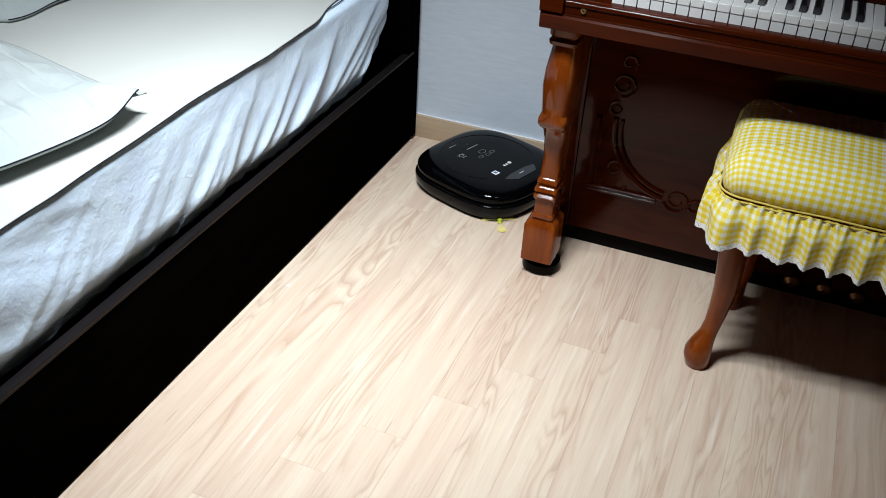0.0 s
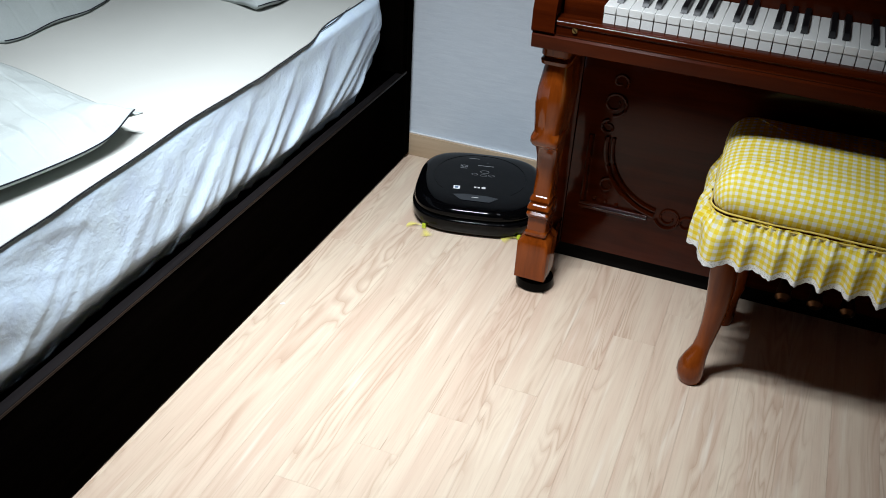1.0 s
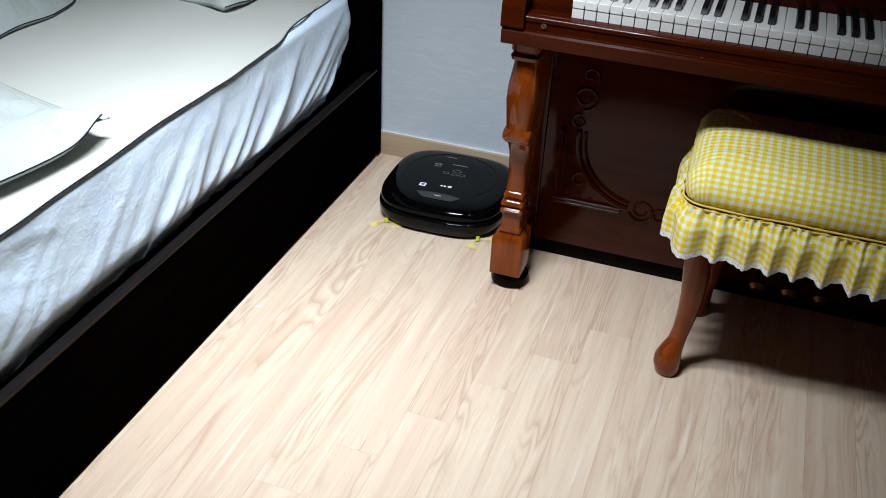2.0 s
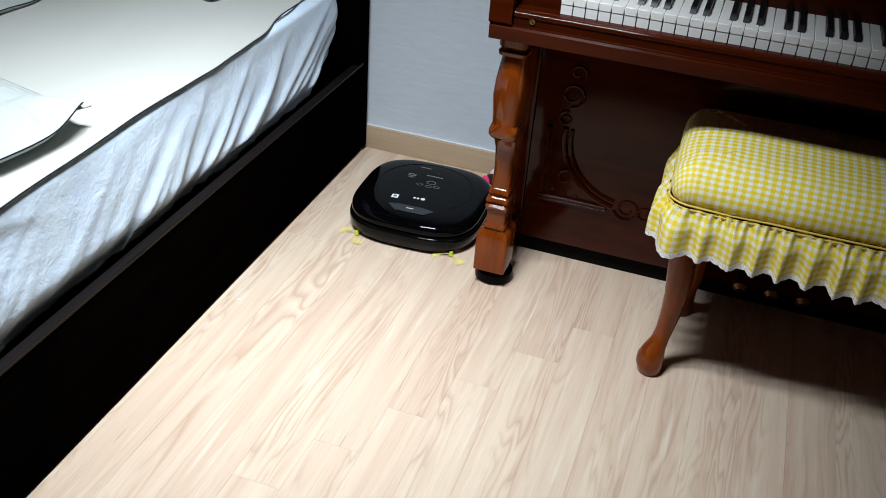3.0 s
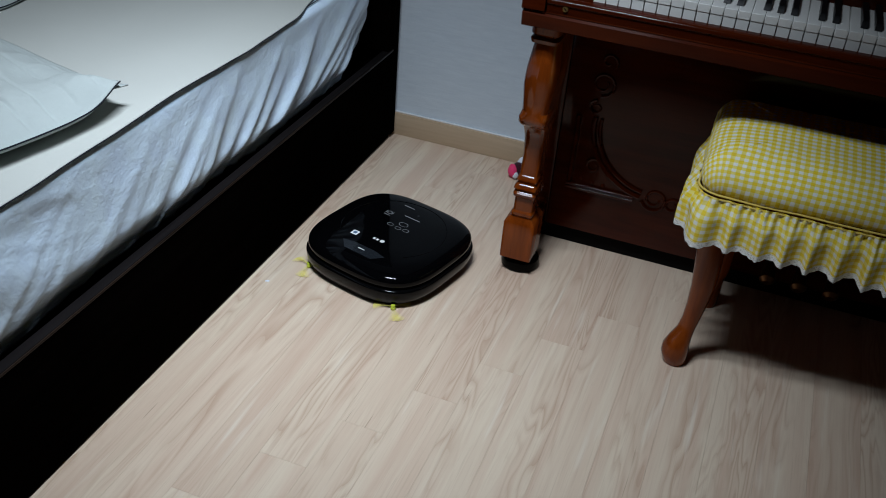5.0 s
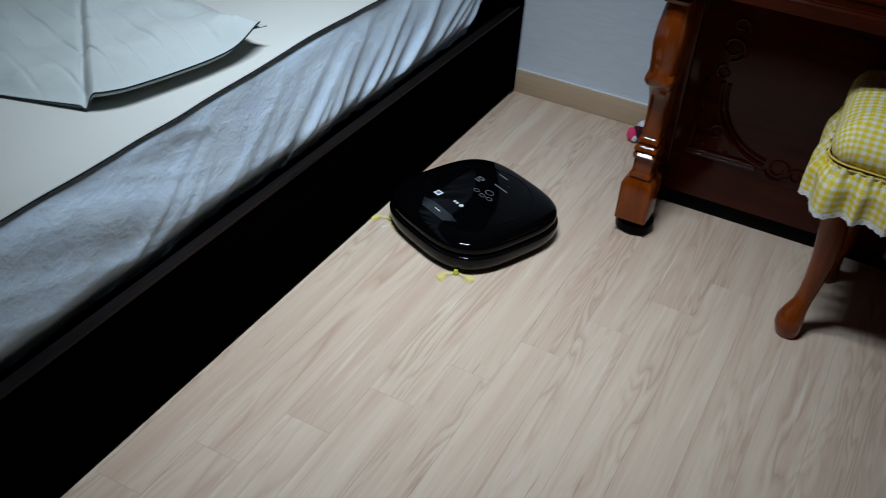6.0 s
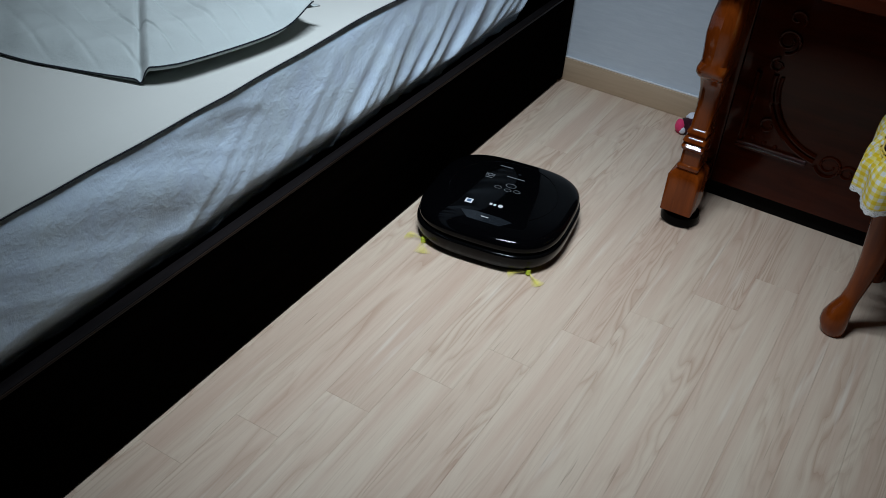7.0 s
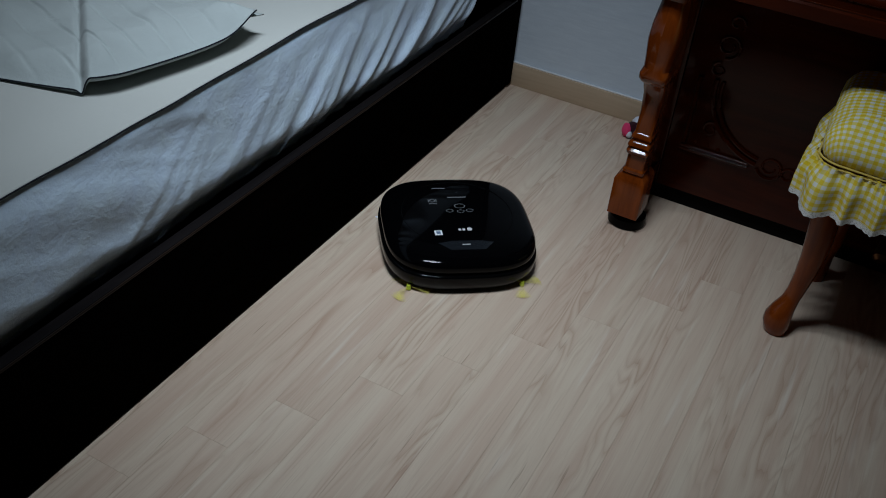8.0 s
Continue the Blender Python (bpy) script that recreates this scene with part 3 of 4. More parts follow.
def build_piano():
    piano = thing("upright_piano", "glossy red-brown upright piano with carved legs", "piano")
    for x in (PX0 + 0.012, PX1 - 0.062):
        boxed("end_panel", (x, x + 0.05, -0.372, -0.03, 0.05, 1.18), M_PIANO_SHADED, piano, bevel=0.003)
    boxed("back_frame", (PX0 + 0.07, PX1 - 0.07, -0.06, -0.02, 0.05, 1.15), M_RECESS_SHADE, piano)
    boxed("top_lid", (PX0 - 0.005, PX1 + 0.005, -0.40, -0.02, 1.181, 1.205), M_PIANO_SHADED, piano, bevel=0.006)
    boxed("upper_panel", (PX0 + 0.063, PX1 - 0.063, -0.36, -0.34, 0.90, 1.18), M_PIANO_SHADED, piano)
    boxed("plinth", (PX0 + 0.02, PX1 - 0.02, -0.350, -0.04, 0.0, 0.049), M_RECESS_SHADE, piano, "recessed plinth, black for shade under the board")
    for x in (PX0 + 0.001, PX1 - 0.075):
        leg = part("leg", leg_mesh(x), M_PIANO_LIT_V, piano, "carved console leg")
        cx = x + 0.039
        bm = loft(bmesh.new(), [[Vector((cx + r * math.cos(a), -0.503 + r * math.sin(a), z)) for a in steps(0, 6.0214, 23)]
                                for r, z in ((0.040, 0.0), (0.046, 0.003), (0.047, 0.014), (0.044, 0.024), (0.034, 0.030), (0.034, 0.046))])
        part("caster_cup", bm, M_BLACK, leg, "shiny black caster cup")
        boxed("toe_rail", (x + 0.014, x + 0.060, -0.479, -0.3725, 0.046, 0.125), M_PIANO_SHADED, piano, bevel=0.003)
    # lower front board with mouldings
    board = boxed("lower_board", (PX0 + 0.063, PX1 - 0.063, -0.370, -0.352, 0.050, 0.630), M_PIANO_SHADED, piano, "carved lower board, darkened for shade under the keybed")
    mid = (PX0 + PX1) / 2
    for sgn in (1, -1):
        def fx(x):
            return x if sgn == 1 else 2 * mid - x
        prof = [(-0.3702, 0.1643)] + [(-0.3745 - 0.0042 * math.sin(math.pi * k / 8), c - 0.0042 * math.cos(math.pi * k / 8)) for c in (0.1685, 0.1775) for k in range(9)] + [(-0.3702, 0.1817)]
        a, b = sorted((fx(0.606), fx(0.772)))
        part("moulding", prism(bmesh.new(), a, b, prof), M_PIANO_SHADED, board)
        bm = bmesh.new()
        loft(bm, [[Vector((fx(x), y, z)) for x, y in ((0.606, -0.3702), (0.610, -0.380), (0.616, -0.381), (0.620, -0.3702))] for z in (0.186, 0.36)])
        part("moulding", bm, M_PIANO_SHADED, board)
        for r0, rr in ((0.165, 0.006), (0.150, 0.0045)):
            arc = [(fx(0.815 - r0 * math.cos(radians(t))), -0.372, 0.345 - r0 * math.sin(radians(t))) for t in steps(-6, 80, 30)]
            part("arc_moulding", tube(bmesh.new(), arc, rr, 8), M_PIANO_SHADED, board)
        for cx, cz, r, a0, a1 in ((0.822, 0.185, 0.032, 200, 720), (0.866, 0.178, 0.020, 30, 420), (0.655, 0.445, 0.030, -90, 400), (0.648, 0.385, 0.018, 90, 480), (0.66, 0.50, 0.02, -40, 300), (0.665, 0.235, 0.02, 60, 420)):
            pts = [(fx(p[0]), p[1], p[2]) for p in scroll(cx, cz, r, a0, a1, -0.371)]
            part("carved_scroll", tube(bmesh.new(), pts, [0.0045 - 0.002 * i / 26 for i in range(27)], 7), M_PIANO_SHADED, board)
        for cx, cz in ((0.640, 0.195), (0.668, 0.190), (0.695, 0.188)):
            bm = bmesh.new()
            bmesh.ops.create_uvsphere(bm, u_segments=12, v_segments=8, radius=0.0055, matrix=pose(fx(cx), -0.370, cz))
            part("bead", bm, M_PIANO_SHADED, board)
    # keybed: lower board, fascia, nosing, end blocks
    prof = [(-0.38, 0.634), (-0.612, 0.634), (-0.620, 0.638), (-0.622, 0.664), (-0.617, 0.669), (-0.38, 0.669)]
    part("keybed", prism(bmesh.new(), PX0, PX1, prof), M_PIANO_SHADED, piano)
    prof = [(-0.58, 0.6692), (-0.616, 0.6692), (-0.616, 0.688), (-0.6195, 0.691), (-0.6200, 0.695), (-0.6185, 0.6985), (-0.614, 0.7010), (-0.606, 0.7025), (-0.59, 0.703), (-0.58, 0.703)]
    part("key_slip", prism(bmesh.new(), PX0 + 0.0475, PX1 - 0.0475, prof), M_PIANO_SHADED, piano)
    bm = box(bmesh.new(), PX0 + 0.0475, PX1 - 0.0475, -0.6188, -0.612, 0.6692, 0.6722, 0.001)
    part("bead_line", bm, M_PIANO_SHADED, piano)
    for x in (PX0 - 0.002, PX1 - 0.045):
        prof = [(-0.36, 0.6692), (-0.618, 0.6692), (-0.624, 0.674), (-0.624, 0.715), (-0.616, 0.742), (-0.58, 0.765), (-0.50, 0.785), (-0.44, 0.83), (-0.40, 0.93), (-0.36, 0.98)]
        part("key_arm", prism(bmesh.new(), x, x + 0.047, prof), M_PIANO_SHADED, piano)
    for a, b in ((PX0 + 0.0475, 0.6395), (0.6435 + 52 * PITCH, PX1 - 0.0475)):
        if b - a > 0.002:
            boxed("key_block", (a, b, -0.577, -0.44, 0.670, 0.735), M_PIANO_SHADED, piano, bevel=0.004)
    boxed("key_frame", (0.64, 0.643 + 52 * PITCH, -0.578, -0.40, 0.670, 0.698), M_FELT, piano)
    lock = bmesh.new()
    bmesh.ops.create_cone(lock, cap_ends=True, segments=20, radius1=0.0062, radius2=0.0052, depth=0.004, matrix=pose(0.594, -0.6175, 0.684, 90))
    lock = part("screw", lock, M_BRASS, piano, "brass screw head")
    bm = box(bmesh.new(), -0.0042, 0.0042, -0.0005, 0.0005, -0.0008, 0.0008)
    part("slot", bm, M_RECESS_SHADE, lock, m=pose(0.594, -0.6198, 0.684, 0, 45, 0))
    # fall board behind the keys
    prof = [(-0.40, 0.70), (-0.440, 0.70), (-0.445, 0.745), (-0.425, 0.86), (-0.40, 0.90), (-0.365, 0.90)]
    part("fall_board", prism(bmesh.new(), PX0 + 0.048, PX1 - 0.048, prof), M_PIANO_SHADED, piano)
    # keys
    keys = bmesh.new()
    box(keys, 0.0005, PITCH - 0.0005, -0.598, -0.445, 0.722, 0.738, 0.0012, 1)
    box(keys, 0.0012, PITCH - 0.0012, -0.5965, -0.445, 0.7005, 0.7215)
    first = part("white_key", keys, M_IVORY, piano, "white piano key")
    first.location.x = 0.641
    for i in range(1, 52):
        ob = new("white_key", first.data)
        ob.parent, ob.location.x = piano, 0.641 + i * PITCH
    bm = bmesh.new()
    loft(bm, [[Vector((sx * w, y, z)) for sx, y in ((-1, y0), (1, y0), (1, -0.4455), (-1, -0.4455))]
              for w, y0, z in ((0.0064, -0.571, 0.7385), (0.0062, -0.5695, 0.7405), (0.0056, -0.563, 0.7495), (0.0050, -0.560, 0.7508))])
    black = part("black_key", bm, M_EBONY, piano, "black piano key")
    slots = [i for i in range(51) if i % 7 in (0, 2, 3, 5, 6)]
    black.location.x = 0.641 + (slots[0] + 1) * PITCH
    for i in slots[1:]:
        ob = new("black_key", black.data)
        ob.parent, ob.location.x = piano, 0.641 + (i + 1) * PITCH
    for x in (1.115, 1.185, 1.255):
        pts = [(x, -0.365, 0.100), (x, -0.40, 0.103), (x, -0.425, 0.100), (x, -0.445, 0.092), (x, -0.452, 0.088)]
        part("pedal", tube(bmesh.new(), pts, [0.008, 0.012, 0.016, 0.018, 0.010], 14), M_PEDAL, piano, "dull brass pedal")


build_piano()


# ---- the stool ----
SX0, SX1, SY0, SY1 = 0.925, 1.665, -0.752, -0.405
SEAM, CROWN = 0.432, 0.515


def seat_edge(s, grow=0.0, r=0.045):
    """Point and outward direction at s of the way round the seat (0 to 1), rounded corners; and metres walked."""
    r2 = r + grow
    x0, x1, y0, y1 = SX0 - grow, SX1 + grow, SY0 - grow, SY1 + grow
    runs = [("l", (x0 + r2, y0), (x1 - r2, y0), (0, -1)), ("a", (x1 - r2, y0 + r2), -90), ("l", (x1, y0 + r2), (x1, y1 - r2), (1, 0)), ("a", (x1 - r2, y1 - r2), 0),
            ("l", (x1 - r2, y1), (x0 + r2, y1), (0, 1)), ("a", (x0 + r2, y1 - r2), 90), ("l", (x0, y1 - r2), (x0, y0 + r2), (-1, 0)), ("a", (x0 + r2, y0 + r2), 180)]
    size = [math.dist(q[1], q[2]) if q[0] == "l" else r2 * math.pi / 2 for q in runs]
    d = (s % 1.0) * sum(size)
    for q, ln in zip(runs, size):
        if d <= ln:
            break
        d -= ln
    if q[0] == "l":
        k = d / ln
        return Vector((q[1][0] + (q[2][0] - q[1][0]) * k, q[1][1] + (q[2][1] - q[1][1]) * k, 0)), Vector((*q[3], 0))
    a = radians(q[2]) + d / r2
    n = Vector((math.cos(a), math.sin(a), 0))
    return Vector((*q[1], 0)) + n * r2, n


def bisect_index(values, x):
    """The last place whose value is not above x."""
    lo, hi = 0, len(values) - 1
    while hi - lo > 1:
        mid = (lo + hi) // 2
        lo, hi = (mid, hi) if values[mid] <= x else (lo, mid)
    return lo


def build_stool():
    stool = thing("piano_stool", "wooden piano stool with curved lacquered legs", "stool")
    boxed("seat_frame", (SX0 + 0.03, SX1 - 0.03, SY0 + 0.03, SY1 - 0.03, 0.34, 0.428), M_STOOLWOOD, stool, bevel=0.004)
    bm = bmesh.new()
    shape = [(-0.002, 0, 0.345, 0.027), (0.0, -0.006, 0.29, 0.028), (0.003, -0.006, 0.25, 0.027), (0.005, -0.004, 0.20, 0.0245), (0.002, 0.0, 0.15, 0.0208), (-0.002, 0.002, 0.110, 0.0185),
             (-0.007, -0.003, 0.085, 0.0185), (-0.014, -0.010, 0.064, 0.0235), (-0.018, -0.014, 0.045, 0.0278), (-0.018, -0.015, 0.028, 0.0285), (-0.016, -0.013, 0.012, 0.026), (-0.014, -0.011, 0.0, 0.0225)]
    loft(bm, [[Vector((dx + r * math.cos(a), dy + r * math.sin(a), z)) for a in steps(0, 6.0214, 23)] for dx, dy, z, r in shape])
    leg = part("leg", bm, M_STOOLWOOD, stool, "curved cabriole leg with a pad foot")
    spots = [(SX0 + 0.052, SY0 + 0.052, 1, 1), (SX1 - 0.052, SY0 + 0.052, -1, 1), (SX0 + 0.085, SY1 - 0.07, 1, -1), (SX1 - 0.052, SY1 - 0.052, -1, -1)]
    leg.location = (*spots[0][:2], 0)
    for (x, y, fx, fy), turn in zip(spots[1:], (90, -90, 180)):
        ob = new("leg", leg.data)
        ob.parent = stool
        ob.matrix_local = pose(x, y, 0, 0, 0, turn)
    cover = thing("seat_cover", "yellow and white gingham seat cover with lace-edged frill", "seat cover")
    count = 260
    ring = [seat_edge(i / count) for i in range(count)]
    cx, cy = (SX0 + SX1) / 2, (SY0 + SY1) / 2
    bm = bmesh.new()
    layer = bm.loops.layers.uv.new("UVMap")
    # rings from the seam up over the crown: inset, height, drop along the cloth
    levels = [(0.004, SEAM + 0.002), (-0.003, SEAM + 0.012), (-0.006, SEAM + 0.026), (-0.004, SEAM + 0.040), (0.003, SEAM + 0.053), (0.013, SEAM + 0.064), (0.028, SEAM + 0.072), (0.05, SEAM + 0.078), (0.085, CROWN - 0.001), (0.12, CROWN + 0.001), (0.15, CROWN + 0.0014)]
    rows, uvs = [], []
    for k, (inset, z) in enumerate(levels):
        row, uv = [], []
        for i in range(count):
            p, n = ring[i]
            sag = 0.004 * rnd1(p.x * 7, p.y * 7, z * 9) + 0.0025 * rnd1(p.x * 26, p.y * 26, z * 14)
            near = math.exp(-abs(z - SEAM) / 0.012) * 0.0022 * math.sin(i * 1.9 + 2 * rnd1(i * 0.3))
            q = p - n * (inset + sag + near) if inset < 0.04 else p - n * 0.04
            if inset >= 0.04:
                q.x, q.y = min(max(q.x, SX0 + inset), SX1 - inset), min(max(q.y, SY0 + inset), SY1 - inset)
            row.append(bm.verts.new(Vector((q.x, q.y, z + (sag if 0.02 < inset < 0.09 else 0)))))
            drop = max(0.0, SEAM + 0.072 - z)
            uv.append((q.x + n.x * drop, q.y + n.y * drop))
        rows.append(row)
        uvs.append(uv)
    for k in range(len(rows) - 1):
        for i in range(count):
            j = (i + 1) % count
            fa = bm.faces.new((rows[k][i], rows[k][j], rows[k + 1][j], rows[k + 1][i]))
            for loop, w in zip(fa.loops, (uvs[k][i], uvs[k][j], uvs[k + 1][j], uvs[k + 1][i])):
                loop[layer].uv = w
    fa = bm.faces.new(rows[-1])
    for loop in fa.loops:
        loop[layer].uv = loop.vert.co.xy
    bmesh.ops.remove_doubles(bm, verts=bm.verts[:], dist=1e-4)
    part("cushion_top", bm, M_GINGHAM, cover)
    # gathered frill
    per = 2 * (SX1 - SX0 + SY1 - SY0) - 8 * 0.045 + 2 * math.pi * 0.045

    # uneven gathers round the edge: where each fold ends and how deep it is
    rng = random.Random(5)
    ends, depth, x = [0.0], [0.6], 0.0
    while x < 2.2 * per:
        x += rng.choice((0.013, 0.017, 0.022, 0.028, 0.036))
        ends.append(x)
        depth.append(rng.uniform(0.35, 1.0))

    def wave(s):
        a = s * per
        i = max(0, bisect_index(ends, a))
        k = (a - ends[i]) / (ends[i + 1] - ends[i])
        d0, d1 = depth[i] * (-1) ** i, depth[i + 1] * (-1) ** (i + 1)
        return d0 + (d1 - d0) * smooth01(k)

    def frill(s, v):
        p, n = seat_edge(s)
        a = s * per
        flare = 0.004 + 0.016 * smooth01(v / 0.5) + 0.006 * v * rnd1(a * 5, 2.0)
        gather = 0.0042 * math.sin(a * 360 + 6 * rnd1(a * 14, 1.4)) * smooth01(v / 0.06) * (1 - smooth01(v / (0.50 + 0.35 * rnd1(a * 17, 6.1))))
        out = flare + gather + wave(s + 0.004 * v * rnd1(a * 11, 3.0)) * (0.0040 + 0.0088 * smooth01(v * 1.3)) + 0.007 * v * rnd1(a * 21, 8.0)
        along = 0.0035 * v * wave(s + 0.006)
        z = SEAM - 0.001 - v * (0.089 + 0.009 * rnd1(a * 5, 5.5) + 0.0035 * wave(s))
        return Vector((p.x + n.x * out - n.y * along, p.y + n.y * out + n.x * along, z))

    ss = steps(0.55, 1.55, 1500)
    part("frill", sheet(bmesh.new(), ss, steps(0, 1, 16), frill, lambda s, v: (s * per * 1.35, 0.3 - v * 0.1)), M_GINGHAM, cover, "gathered gingham frill")

    def lace(s, v):
        p = frill(s, 1.0)
        q = frill(s, 0.93)
        d = (p - q).normalized()
        scallop = 0.82 + 0.18 * abs(math.sin(s * per * 1.35 * 190))
        return p + d * (0.0145 * v * scallop - 0.002) + Vector((0, 0, 0.0))

    part("lace_edge", sheet(bmesh.new(), steps(0.55, 1.55, 1500), steps(0, 1, 4), lace, lambda s, v: (s * per * 1.35, v * 0.017)), M_LACE, cover, "white lace edging")
    for z, g, r in ((SEAM + 0.003, 0.0025, 0.0020), (SEAM - 0.0045, 0.0035, 0.0016)):
        bm = bmesh.new()
        tube(bm, [Vector((p.x, p.y, z + 0.0015 * rnd1(p.x * 12, p.y * 12))) for p in (seat_edge(i / 260)[0] + seat_edge(i / 260)[1] * g for i in range(260))], r, 6, closed=True)
        part("cord", bm, M_CORD, cover, "yellow piping cord")


build_stool()


# ---- the robot vacuum ----
def squircle(rx, ry, n=3.3, count=96):
    pts = []
    for i in range(count):
        a = 2 * math.pi * i / count
        c, s = math.cos(a), math.sin(a)
        pts.append((rx * math.copysign(abs(c) ** (2 / n), c), ry * math.copysign(abs(s) ** (2 / n), s)))
    return pts


def shell(levels, n=3.3):
    return loft(bmesh.new(), [[Vector((x, y, z)) for x, y in ((p, q + 0.002 - (0.004 * (1 - (p / 0.17) ** 2) if q < 0 else 0)) for p, q in squircle(0.171 * k, 0.171 * k, n))] for k, z in levels])


def plate(pts, z, h=0.0006):
    return loft(bmesh.new(), [[Vector((x, y, zz)) for x, y in pts] for zz in (z, z + h)])


def rect(cx, cy, w, h, turn=0.0):
    c, s = math.cos(radians(turn)), math.sin(radians(turn))
    return [(cx + c * x - s * y, cy + s * x + c * y) for x, y in ((-w / 2, -h / 2), (w / 2, -h / 2), (w / 2, h / 2), (-w / 2, h / 2))]


def ring_mesh(cx, cy, r, w, z, n=36, ry=None):
    bm = bmesh.new()
    ry = ry or r
    rows = []
    for k, (q, zz) in enumerate(((1, 0), (1, 0.0006), (1 - w / r, 0.0006), (1 - w / r, 0))):
        rows.append([bm.verts.new((cx + r * q * math.cos(6.28319 * i / n), cy + ry * q * math.sin(6.28319 * i / n), z + zz)) for i in range(n)])
    for a, b in zip(rows, rows[1:]):
        for i in range(n):
            bm.faces.new((a[i], a[(i + 1) % n], b[(i + 1) % n], b[i]))
    return bm


TOP_LEVELS = [(0.965, 0.0562), (0.984, 0.0566), (0.990, 0.0590), (0.991, 0.0655), (0.984, 0.0715), (0.970, 0.0748), (0.945, 0.0790), (0.910, 0.0822), (0.86, 0.0850), (0.70, 0.0878), (0.45, 0.0890), (0.18, 0.0893)]


def shell_z(x, y, n=3.3):
    """Height of the top shell over a point."""
    k = (abs(x / 0.171) ** n + abs((y - 0.002) / 0.171) ** n) ** (1 / n)
    for (k1, z1), (k0, z0) in zip(TOP_LEVELS[4:], TOP_LEVELS[5:]):
        if k >= k0:
            return z0 + (z1 - z0) * min(1.0, (k - k0) / (k1 - k0))
    return TOP_LEVELS[-1][1]


def groove_mesh():
    pts = [(0.126 * math.cos(a), 0.012 + 0.126 * math.sin(a)) for a in steps(-0.75, 3.9, 80)]
    return tube(bmesh.new(), [(x, y, shell_z(x, y) + 0.0001) for x, y in pts], 0.0009, 6)


def build_robot():
    robot = thing("robot_vacuum", "glossy black square robot vacuum cleaner driving on the floor", "robot vacuum")
    part("chassis", shell([(0.86, 0.007), (0.95, 0.009), (0.972, 0.014), (0.975, 0.018)]), M_BUMPER, robot)
    part("bumper", shell([(0.965, 0.0182), (0.995, 0.020), (1.012, 0.027), (1.017, 0.038), (1.018, 0.0430), (1.015, 0.0462), (1.007, 0.0486), (0.995, 0.0500), (0.962, 0.0507)]), M_BUMPER, robot, "black bumper band")
    part("gap_band", shell([(0.955, 0.0510), (0.955, 0.0560)]), M_RECESS_SHADE, robot)
    top = part("top_shell", shell(TOP_LEVELS), M_SHELL, robot, "mirror-glossy black top shell")
    z = 0.0888
    part("disc_groove", groove_mesh(), M_BUMPER, top, "fine round groove")
    part("grip", plate([(-0.060, -0.103), (-0.036, -0.128), (0.040, -0.128), (0.062, -0.103), (0.030, -0.096), (-0.030, -0.096)], 0.0862, 0.0024), M_SMOKE, top, "smoked dust bin grip")
    # pale bar painted on as the grip's light reflection
    part("grip_light", plate(rect(0.0, -0.110, 0.018, 0.0022), 0.0886), M_LOGO_GLINT, top)
    sticker = part("sticker", plate(rect(-0.0546, -0.0656, 0.017, 0.017, 2), z), M_STICKER, top, "small square white sticker")
    part("sticker_print", plate(rect(-0.0546, -0.0656, 0.009, 0.009, 2), z + 0.0007), M_STICKBLUE, sticker)
    part("logo_disc", plate([(0.0166 + 0.0058 * math.cos(6.28319 * i / 24), -0.0544 + 0.0058 * math.sin(6.28319 * i / 24)) for i in range(24)], z), M_LOGO_GLINT, top, "silver round mark")
    for cx, w in ((0.0035, 0.006), (-0.0055, 0.006)):
        part("logo_bar", plate(rect(cx, -0.0555, w, 0.0075), z), M_LOGO_GLINT, top, "silver mark")
    part("button_ring", ring_mesh(0.010, 0.036, 0.0125, 0.0012, z + 0.0003, ry=0.0085), M_PRINT, top, "grey printed button")
    for cx, cy in ((-0.016, 0.018), (0.009, 0.015), (0.030, 0.018)):
        part("button_ring", ring_mesh(cx, cy, 0.0085, 0.0010, z + 0.0003, ry=0.0058), M_PRINT, top, "grey printed button")
    part("title_bar", plate(rect(0.009, 0.072, 0.044, 0.0024), z + 0.0002), M_PRINT, top, "line of tiny grey print")
    part("icon_mark", ring_mesh(-0.050, 0.060, 0.0065, 0.0016, z), M_PRINT, top)
    for dx in (-0.009, 0.009):
        part("icon_mark", plate(rect(-0.050 + dx, 0.060, 0.0016, 0.011), z), M_PRINT, top)
    part("icon_mark", plate(rect(-0.050, 0.048, 0.018, 0.002), z), M_PRINT, top)
    part("slot", plate(rect(-0.028, 0.112, 0.030, 0.0022), 0.0880), M_PRINT, top, "narrow slot")
    part("sensor_eye", plate([(0.012 + 0.003 * math.cos(6.28319 * i / 16), 0.093 + 0.003 * math.sin(6.28319 * i / 16)) for i in range(16)], 0.0882), M_SMOKE, top)
    for sx in (-1, 1):
        boxed("wheel", (sx * 0.105 - 0.01, sx * 0.105 + 0.01, -0.035, 0.035, 0.0, 0.03), M_BLACK, robot, bevel=0.008)
    brushes = []
    for sx in (-1, 1):
        bm = bmesh.new()
        bmesh.ops.create_cone(bm, cap_ends=True, segments=14, radius1=0.006, radius2=0.0045, depth=0.010, matrix=pose(0, 0, 0.007))
        hub = part("side_brush", bm, M_HUB, robot, "lime-yellow side brush", m=pose(sx * 0.126, -0.148, 0.001))
        for k in range(3):
            bm = bmesh.new()
            for j in range(14):
                a, fan = radians(120 * k), radians((j - 6.5) * 1.9)
                p = [(0.006 * math.cos(a), 0.006 * math.sin(a), 0.007), (0.024 * math.cos(a + fan * 0.3), 0.024 * math.sin(a + fan * 0.3), 0.006), (0.046 * math.cos(a + 0.10 + fan), 0.046 * math.sin(a + 0.10 + fan), 0.0015)]
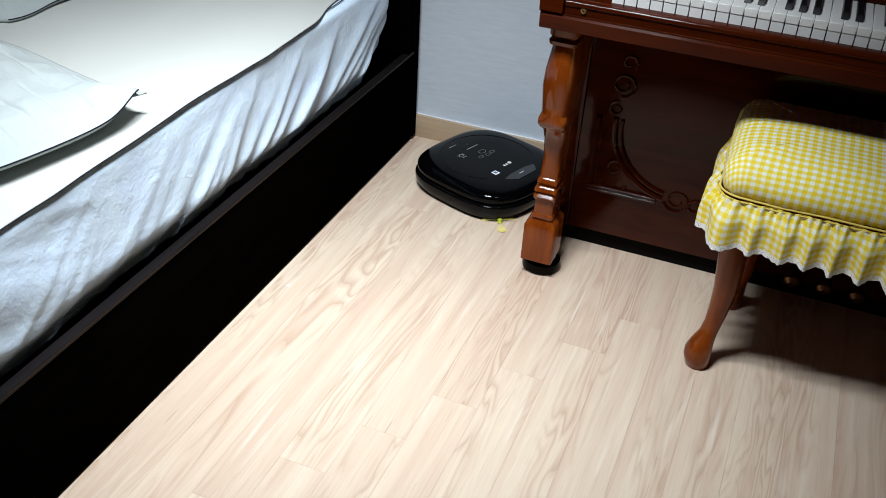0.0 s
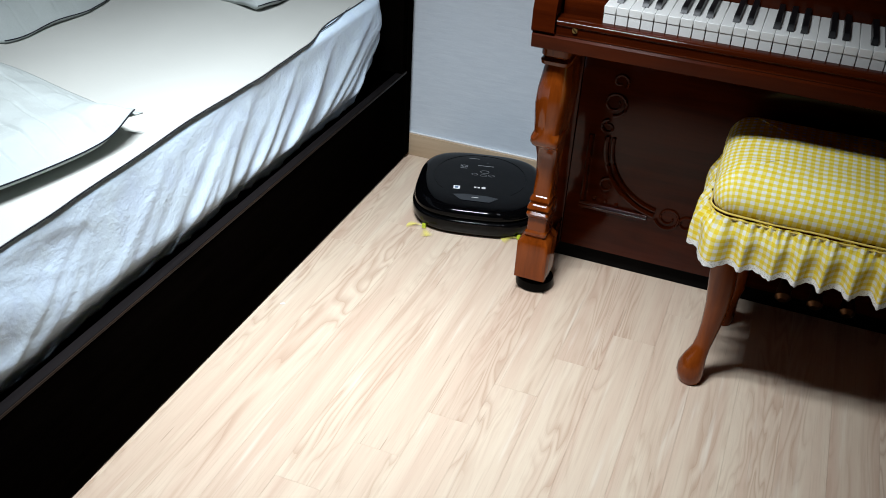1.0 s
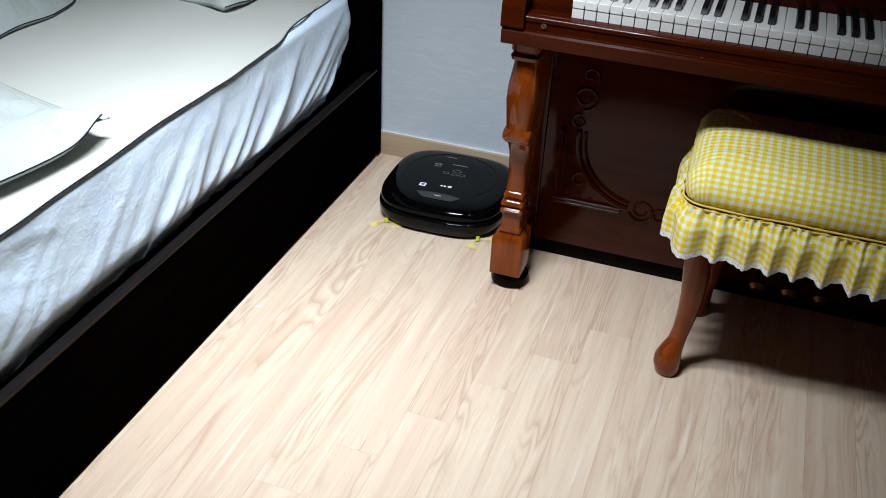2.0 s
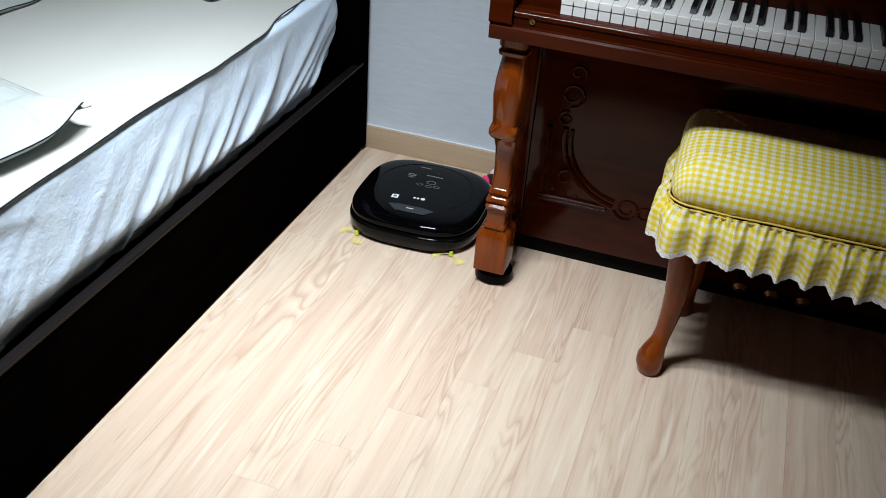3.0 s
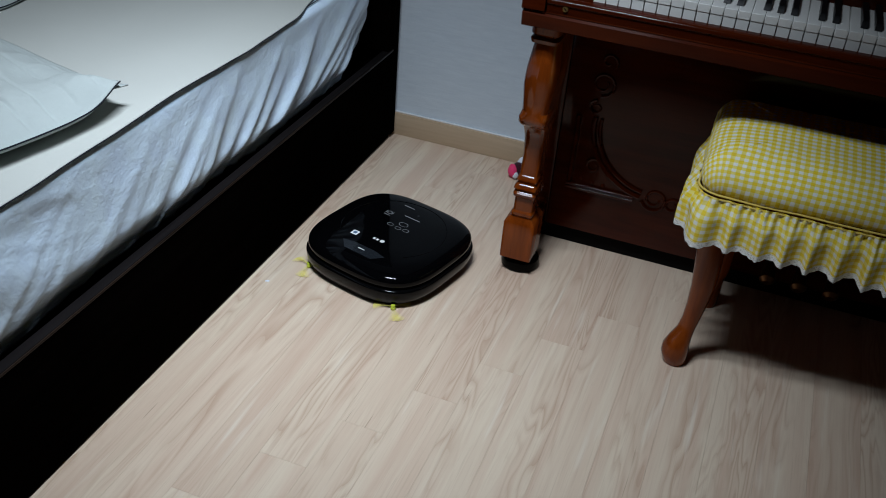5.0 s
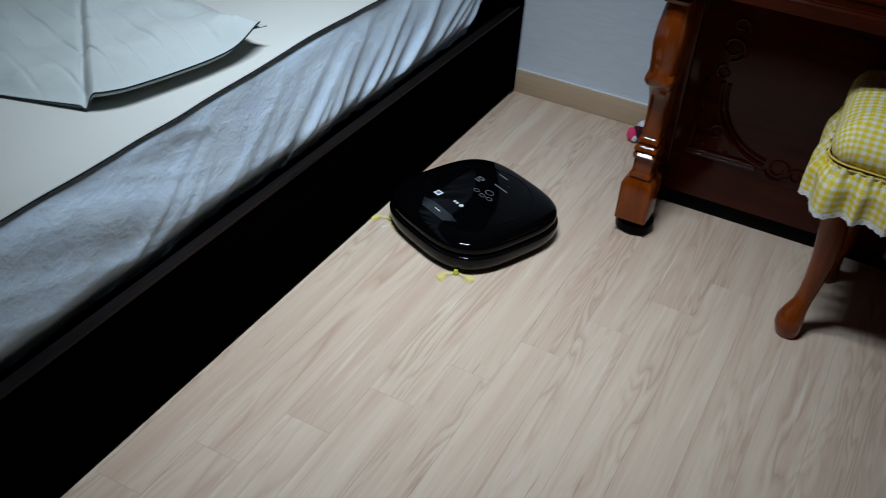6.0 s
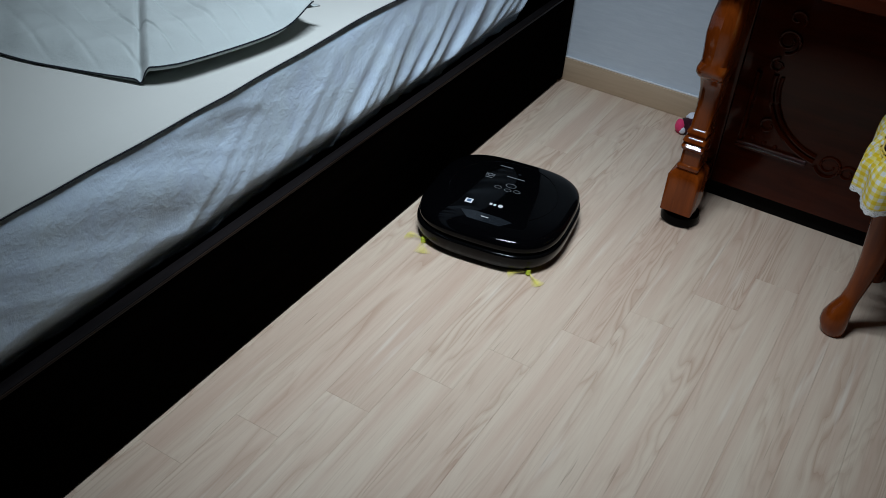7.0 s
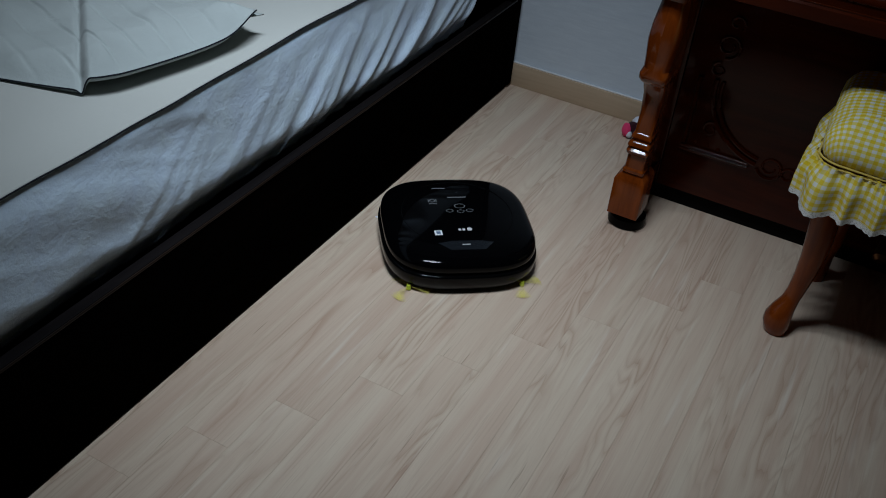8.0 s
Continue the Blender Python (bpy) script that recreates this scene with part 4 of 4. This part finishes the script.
                tube(bm, p, [0.0007, 0.0006, 0.0005], 4)
            part("bristles", bm, M_BRISTLE, hub, "yellow bristle tuft")
        brushes.append((hub, sx))
    return robot, brushes


ROBOT, BRUSHES = build_robot()


# ---- a small toy by the wall ----
def build_toy():
    toy = thing("toy_shoe", "small pink, white and maroon cloth toy shoe on the floor", "toy", pose(0.418, -0.085, 0, 0, 0, 25))

    def blob(name, c, r, mat, seed):
        bm = bmesh.new()
        bmesh.ops.create_icosphere(bm, subdivisions=3, radius=1.0)
        for v in bm.verts:
            d = 1 + 0.16 * rnd1(v.co.x * 1.7 + seed, v.co.y * 1.7, v.co.z * 1.7)
            v.co = Vector((c[0] + v.co.x * r[0] * d, c[1] + v.co.y * r[1] * d, max(0.0, c[2] + v.co.z * r[2] * d)))
        part(name, bm, mat, toy)

    blob("sole", (0.012, 0.0, 0.014), (0.034, 0.026, 0.016), M_MAROON, 1.0)
    blob("upper", (0.006, -0.002, 0.026), (0.026, 0.022, 0.022), M_MAROON, 3.0)
    blob("toe_cap", (-0.020, -0.004, 0.020), (0.013, 0.020, 0.019), M_PINK, 5.0)
    blob("bow", (-0.014, -0.020, 0.014), (0.008, 0.007, 0.010), M_WHITECLOTH, 7.0)
    blob("lining", (0.016, 0.008, 0.044), (0.022, 0.018, 0.012), M_WHITECLOTH, 9.0)


build_toy()


def build_scrap():
    """A few millimetres of torn paper on the floor by the bed."""
    bm = bmesh.new()
    bmesh.ops.create_icosphere(bm, subdivisions=2, radius=1.0)
    for v in bm.verts:
        d = 1 + 0.35 * rnd1(v.co.x * 2.1, v.co.y * 2.1, 4.0)
        v.co = Vector((v.co.x * 0.0058 * d, v.co.y * 0.0034 * d, (v.co.z + 1) * 0.0011 * d))
    ob = tagged(part("paper_scrap", bm, M_WHITECLOTH), "tiny torn scrap of white paper on the floor", "scrap")
    ob.matrix_world = pose(0.043, -0.845, 0.0, 0, 0, 30)


build_scrap()


# ---- floor planks, last ----
def build_planks(floor):
    w, length, gap = 0.096, 1.2, 0.0001
    shared = {}
    for k in range(-23, 23):
        a, b = max(X0 + 0.002, 0.2 + w * k), min(X1 - 0.002, 0.2 + w * (k + 1))
        if b - a < 0.01:
            continue
        joint = -0.906 - 0.1385 * (4 - k)
        cuts = sorted({Y0 + 0.002, -0.002, *(y for y in (joint + length * j for j in range(-8, 8)) if Y0 + 0.03 < y < -0.03)})
        for y0, y1 in zip(cuts, cuts[1:]):
            key = (round(b - a, 4), round(y1 - y0, 4))
            if key not in shared:
                bm = box(bmesh.new(), -(b - a) / 2 + gap, (b - a) / 2 - gap, -(y1 - y0) / 2 + gap, (y1 - y0) / 2 - gap, -0.0099, 0.0)
                top = [e for e in bm.edges if all(v.co.z > -0.001 for v in e.verts)]
                bmesh.ops.bevel(bm, geom=top, offset=0.0002, segments=1, affect="EDGES")
                first = part("plank", bm, M_PLANK, floor, smooth=False)
                shared[key] = first.data
                ob = first
            else:
                ob = new("plank", shared[key])
                ob.parent = floor
            ob.location = ((a + b) / 2, (y0 + y1) / 2, 0)


build_planks(FLOOR)


# ---- what moves ----
ROBOT_ROWS = [
    (0, 0.2995, -0.1961, 69.5),
    (0.5, 0.2999, -0.2145, 36.6),
    (0.7, 0.298, -0.2145, 26.5),
    (1, 0.2967, -0.2138, 13.0),
    (1.5, 0.2988, -0.2175, -4.1),
    (1.7, 0.2989, -0.2218, -2.3),
    (2, 0.2922, -0.2262, 2.0),
    (3.5, 0.2979, -0.4117, 2.0),
    (4, 0.2999, -0.5057, 2.0),
    (5.3, 0.2453, -0.6672, -19.0),
    (5.5, 0.2379, -0.6833, -20.5),
    (5.8, 0.2285, -0.7085, -24.0),
    (6, 0.2178, -0.7288, -24.6),
    (6.5, 0.2022, -0.7712, -16.5),
    (7, 0.2045, -0.7950, 8.0),
    (7.5, 0.2120, -0.7940, 38.0),
    (8, 0.2505, -0.8450, 37.5),
]


def motions():
    walk(ROBOT, [(t, pose(x, y, 0, 0, 0, a)) for t, x, y, a in ROBOT_ROWS])
    for hub, sx in BRUSHES:
        walk(hub, [(i / 30, pose(sx * 0.126, -0.148, 0.001, 0, 0, 15 * sx - sx * 66 * i)) for i in range(241)])


motions()
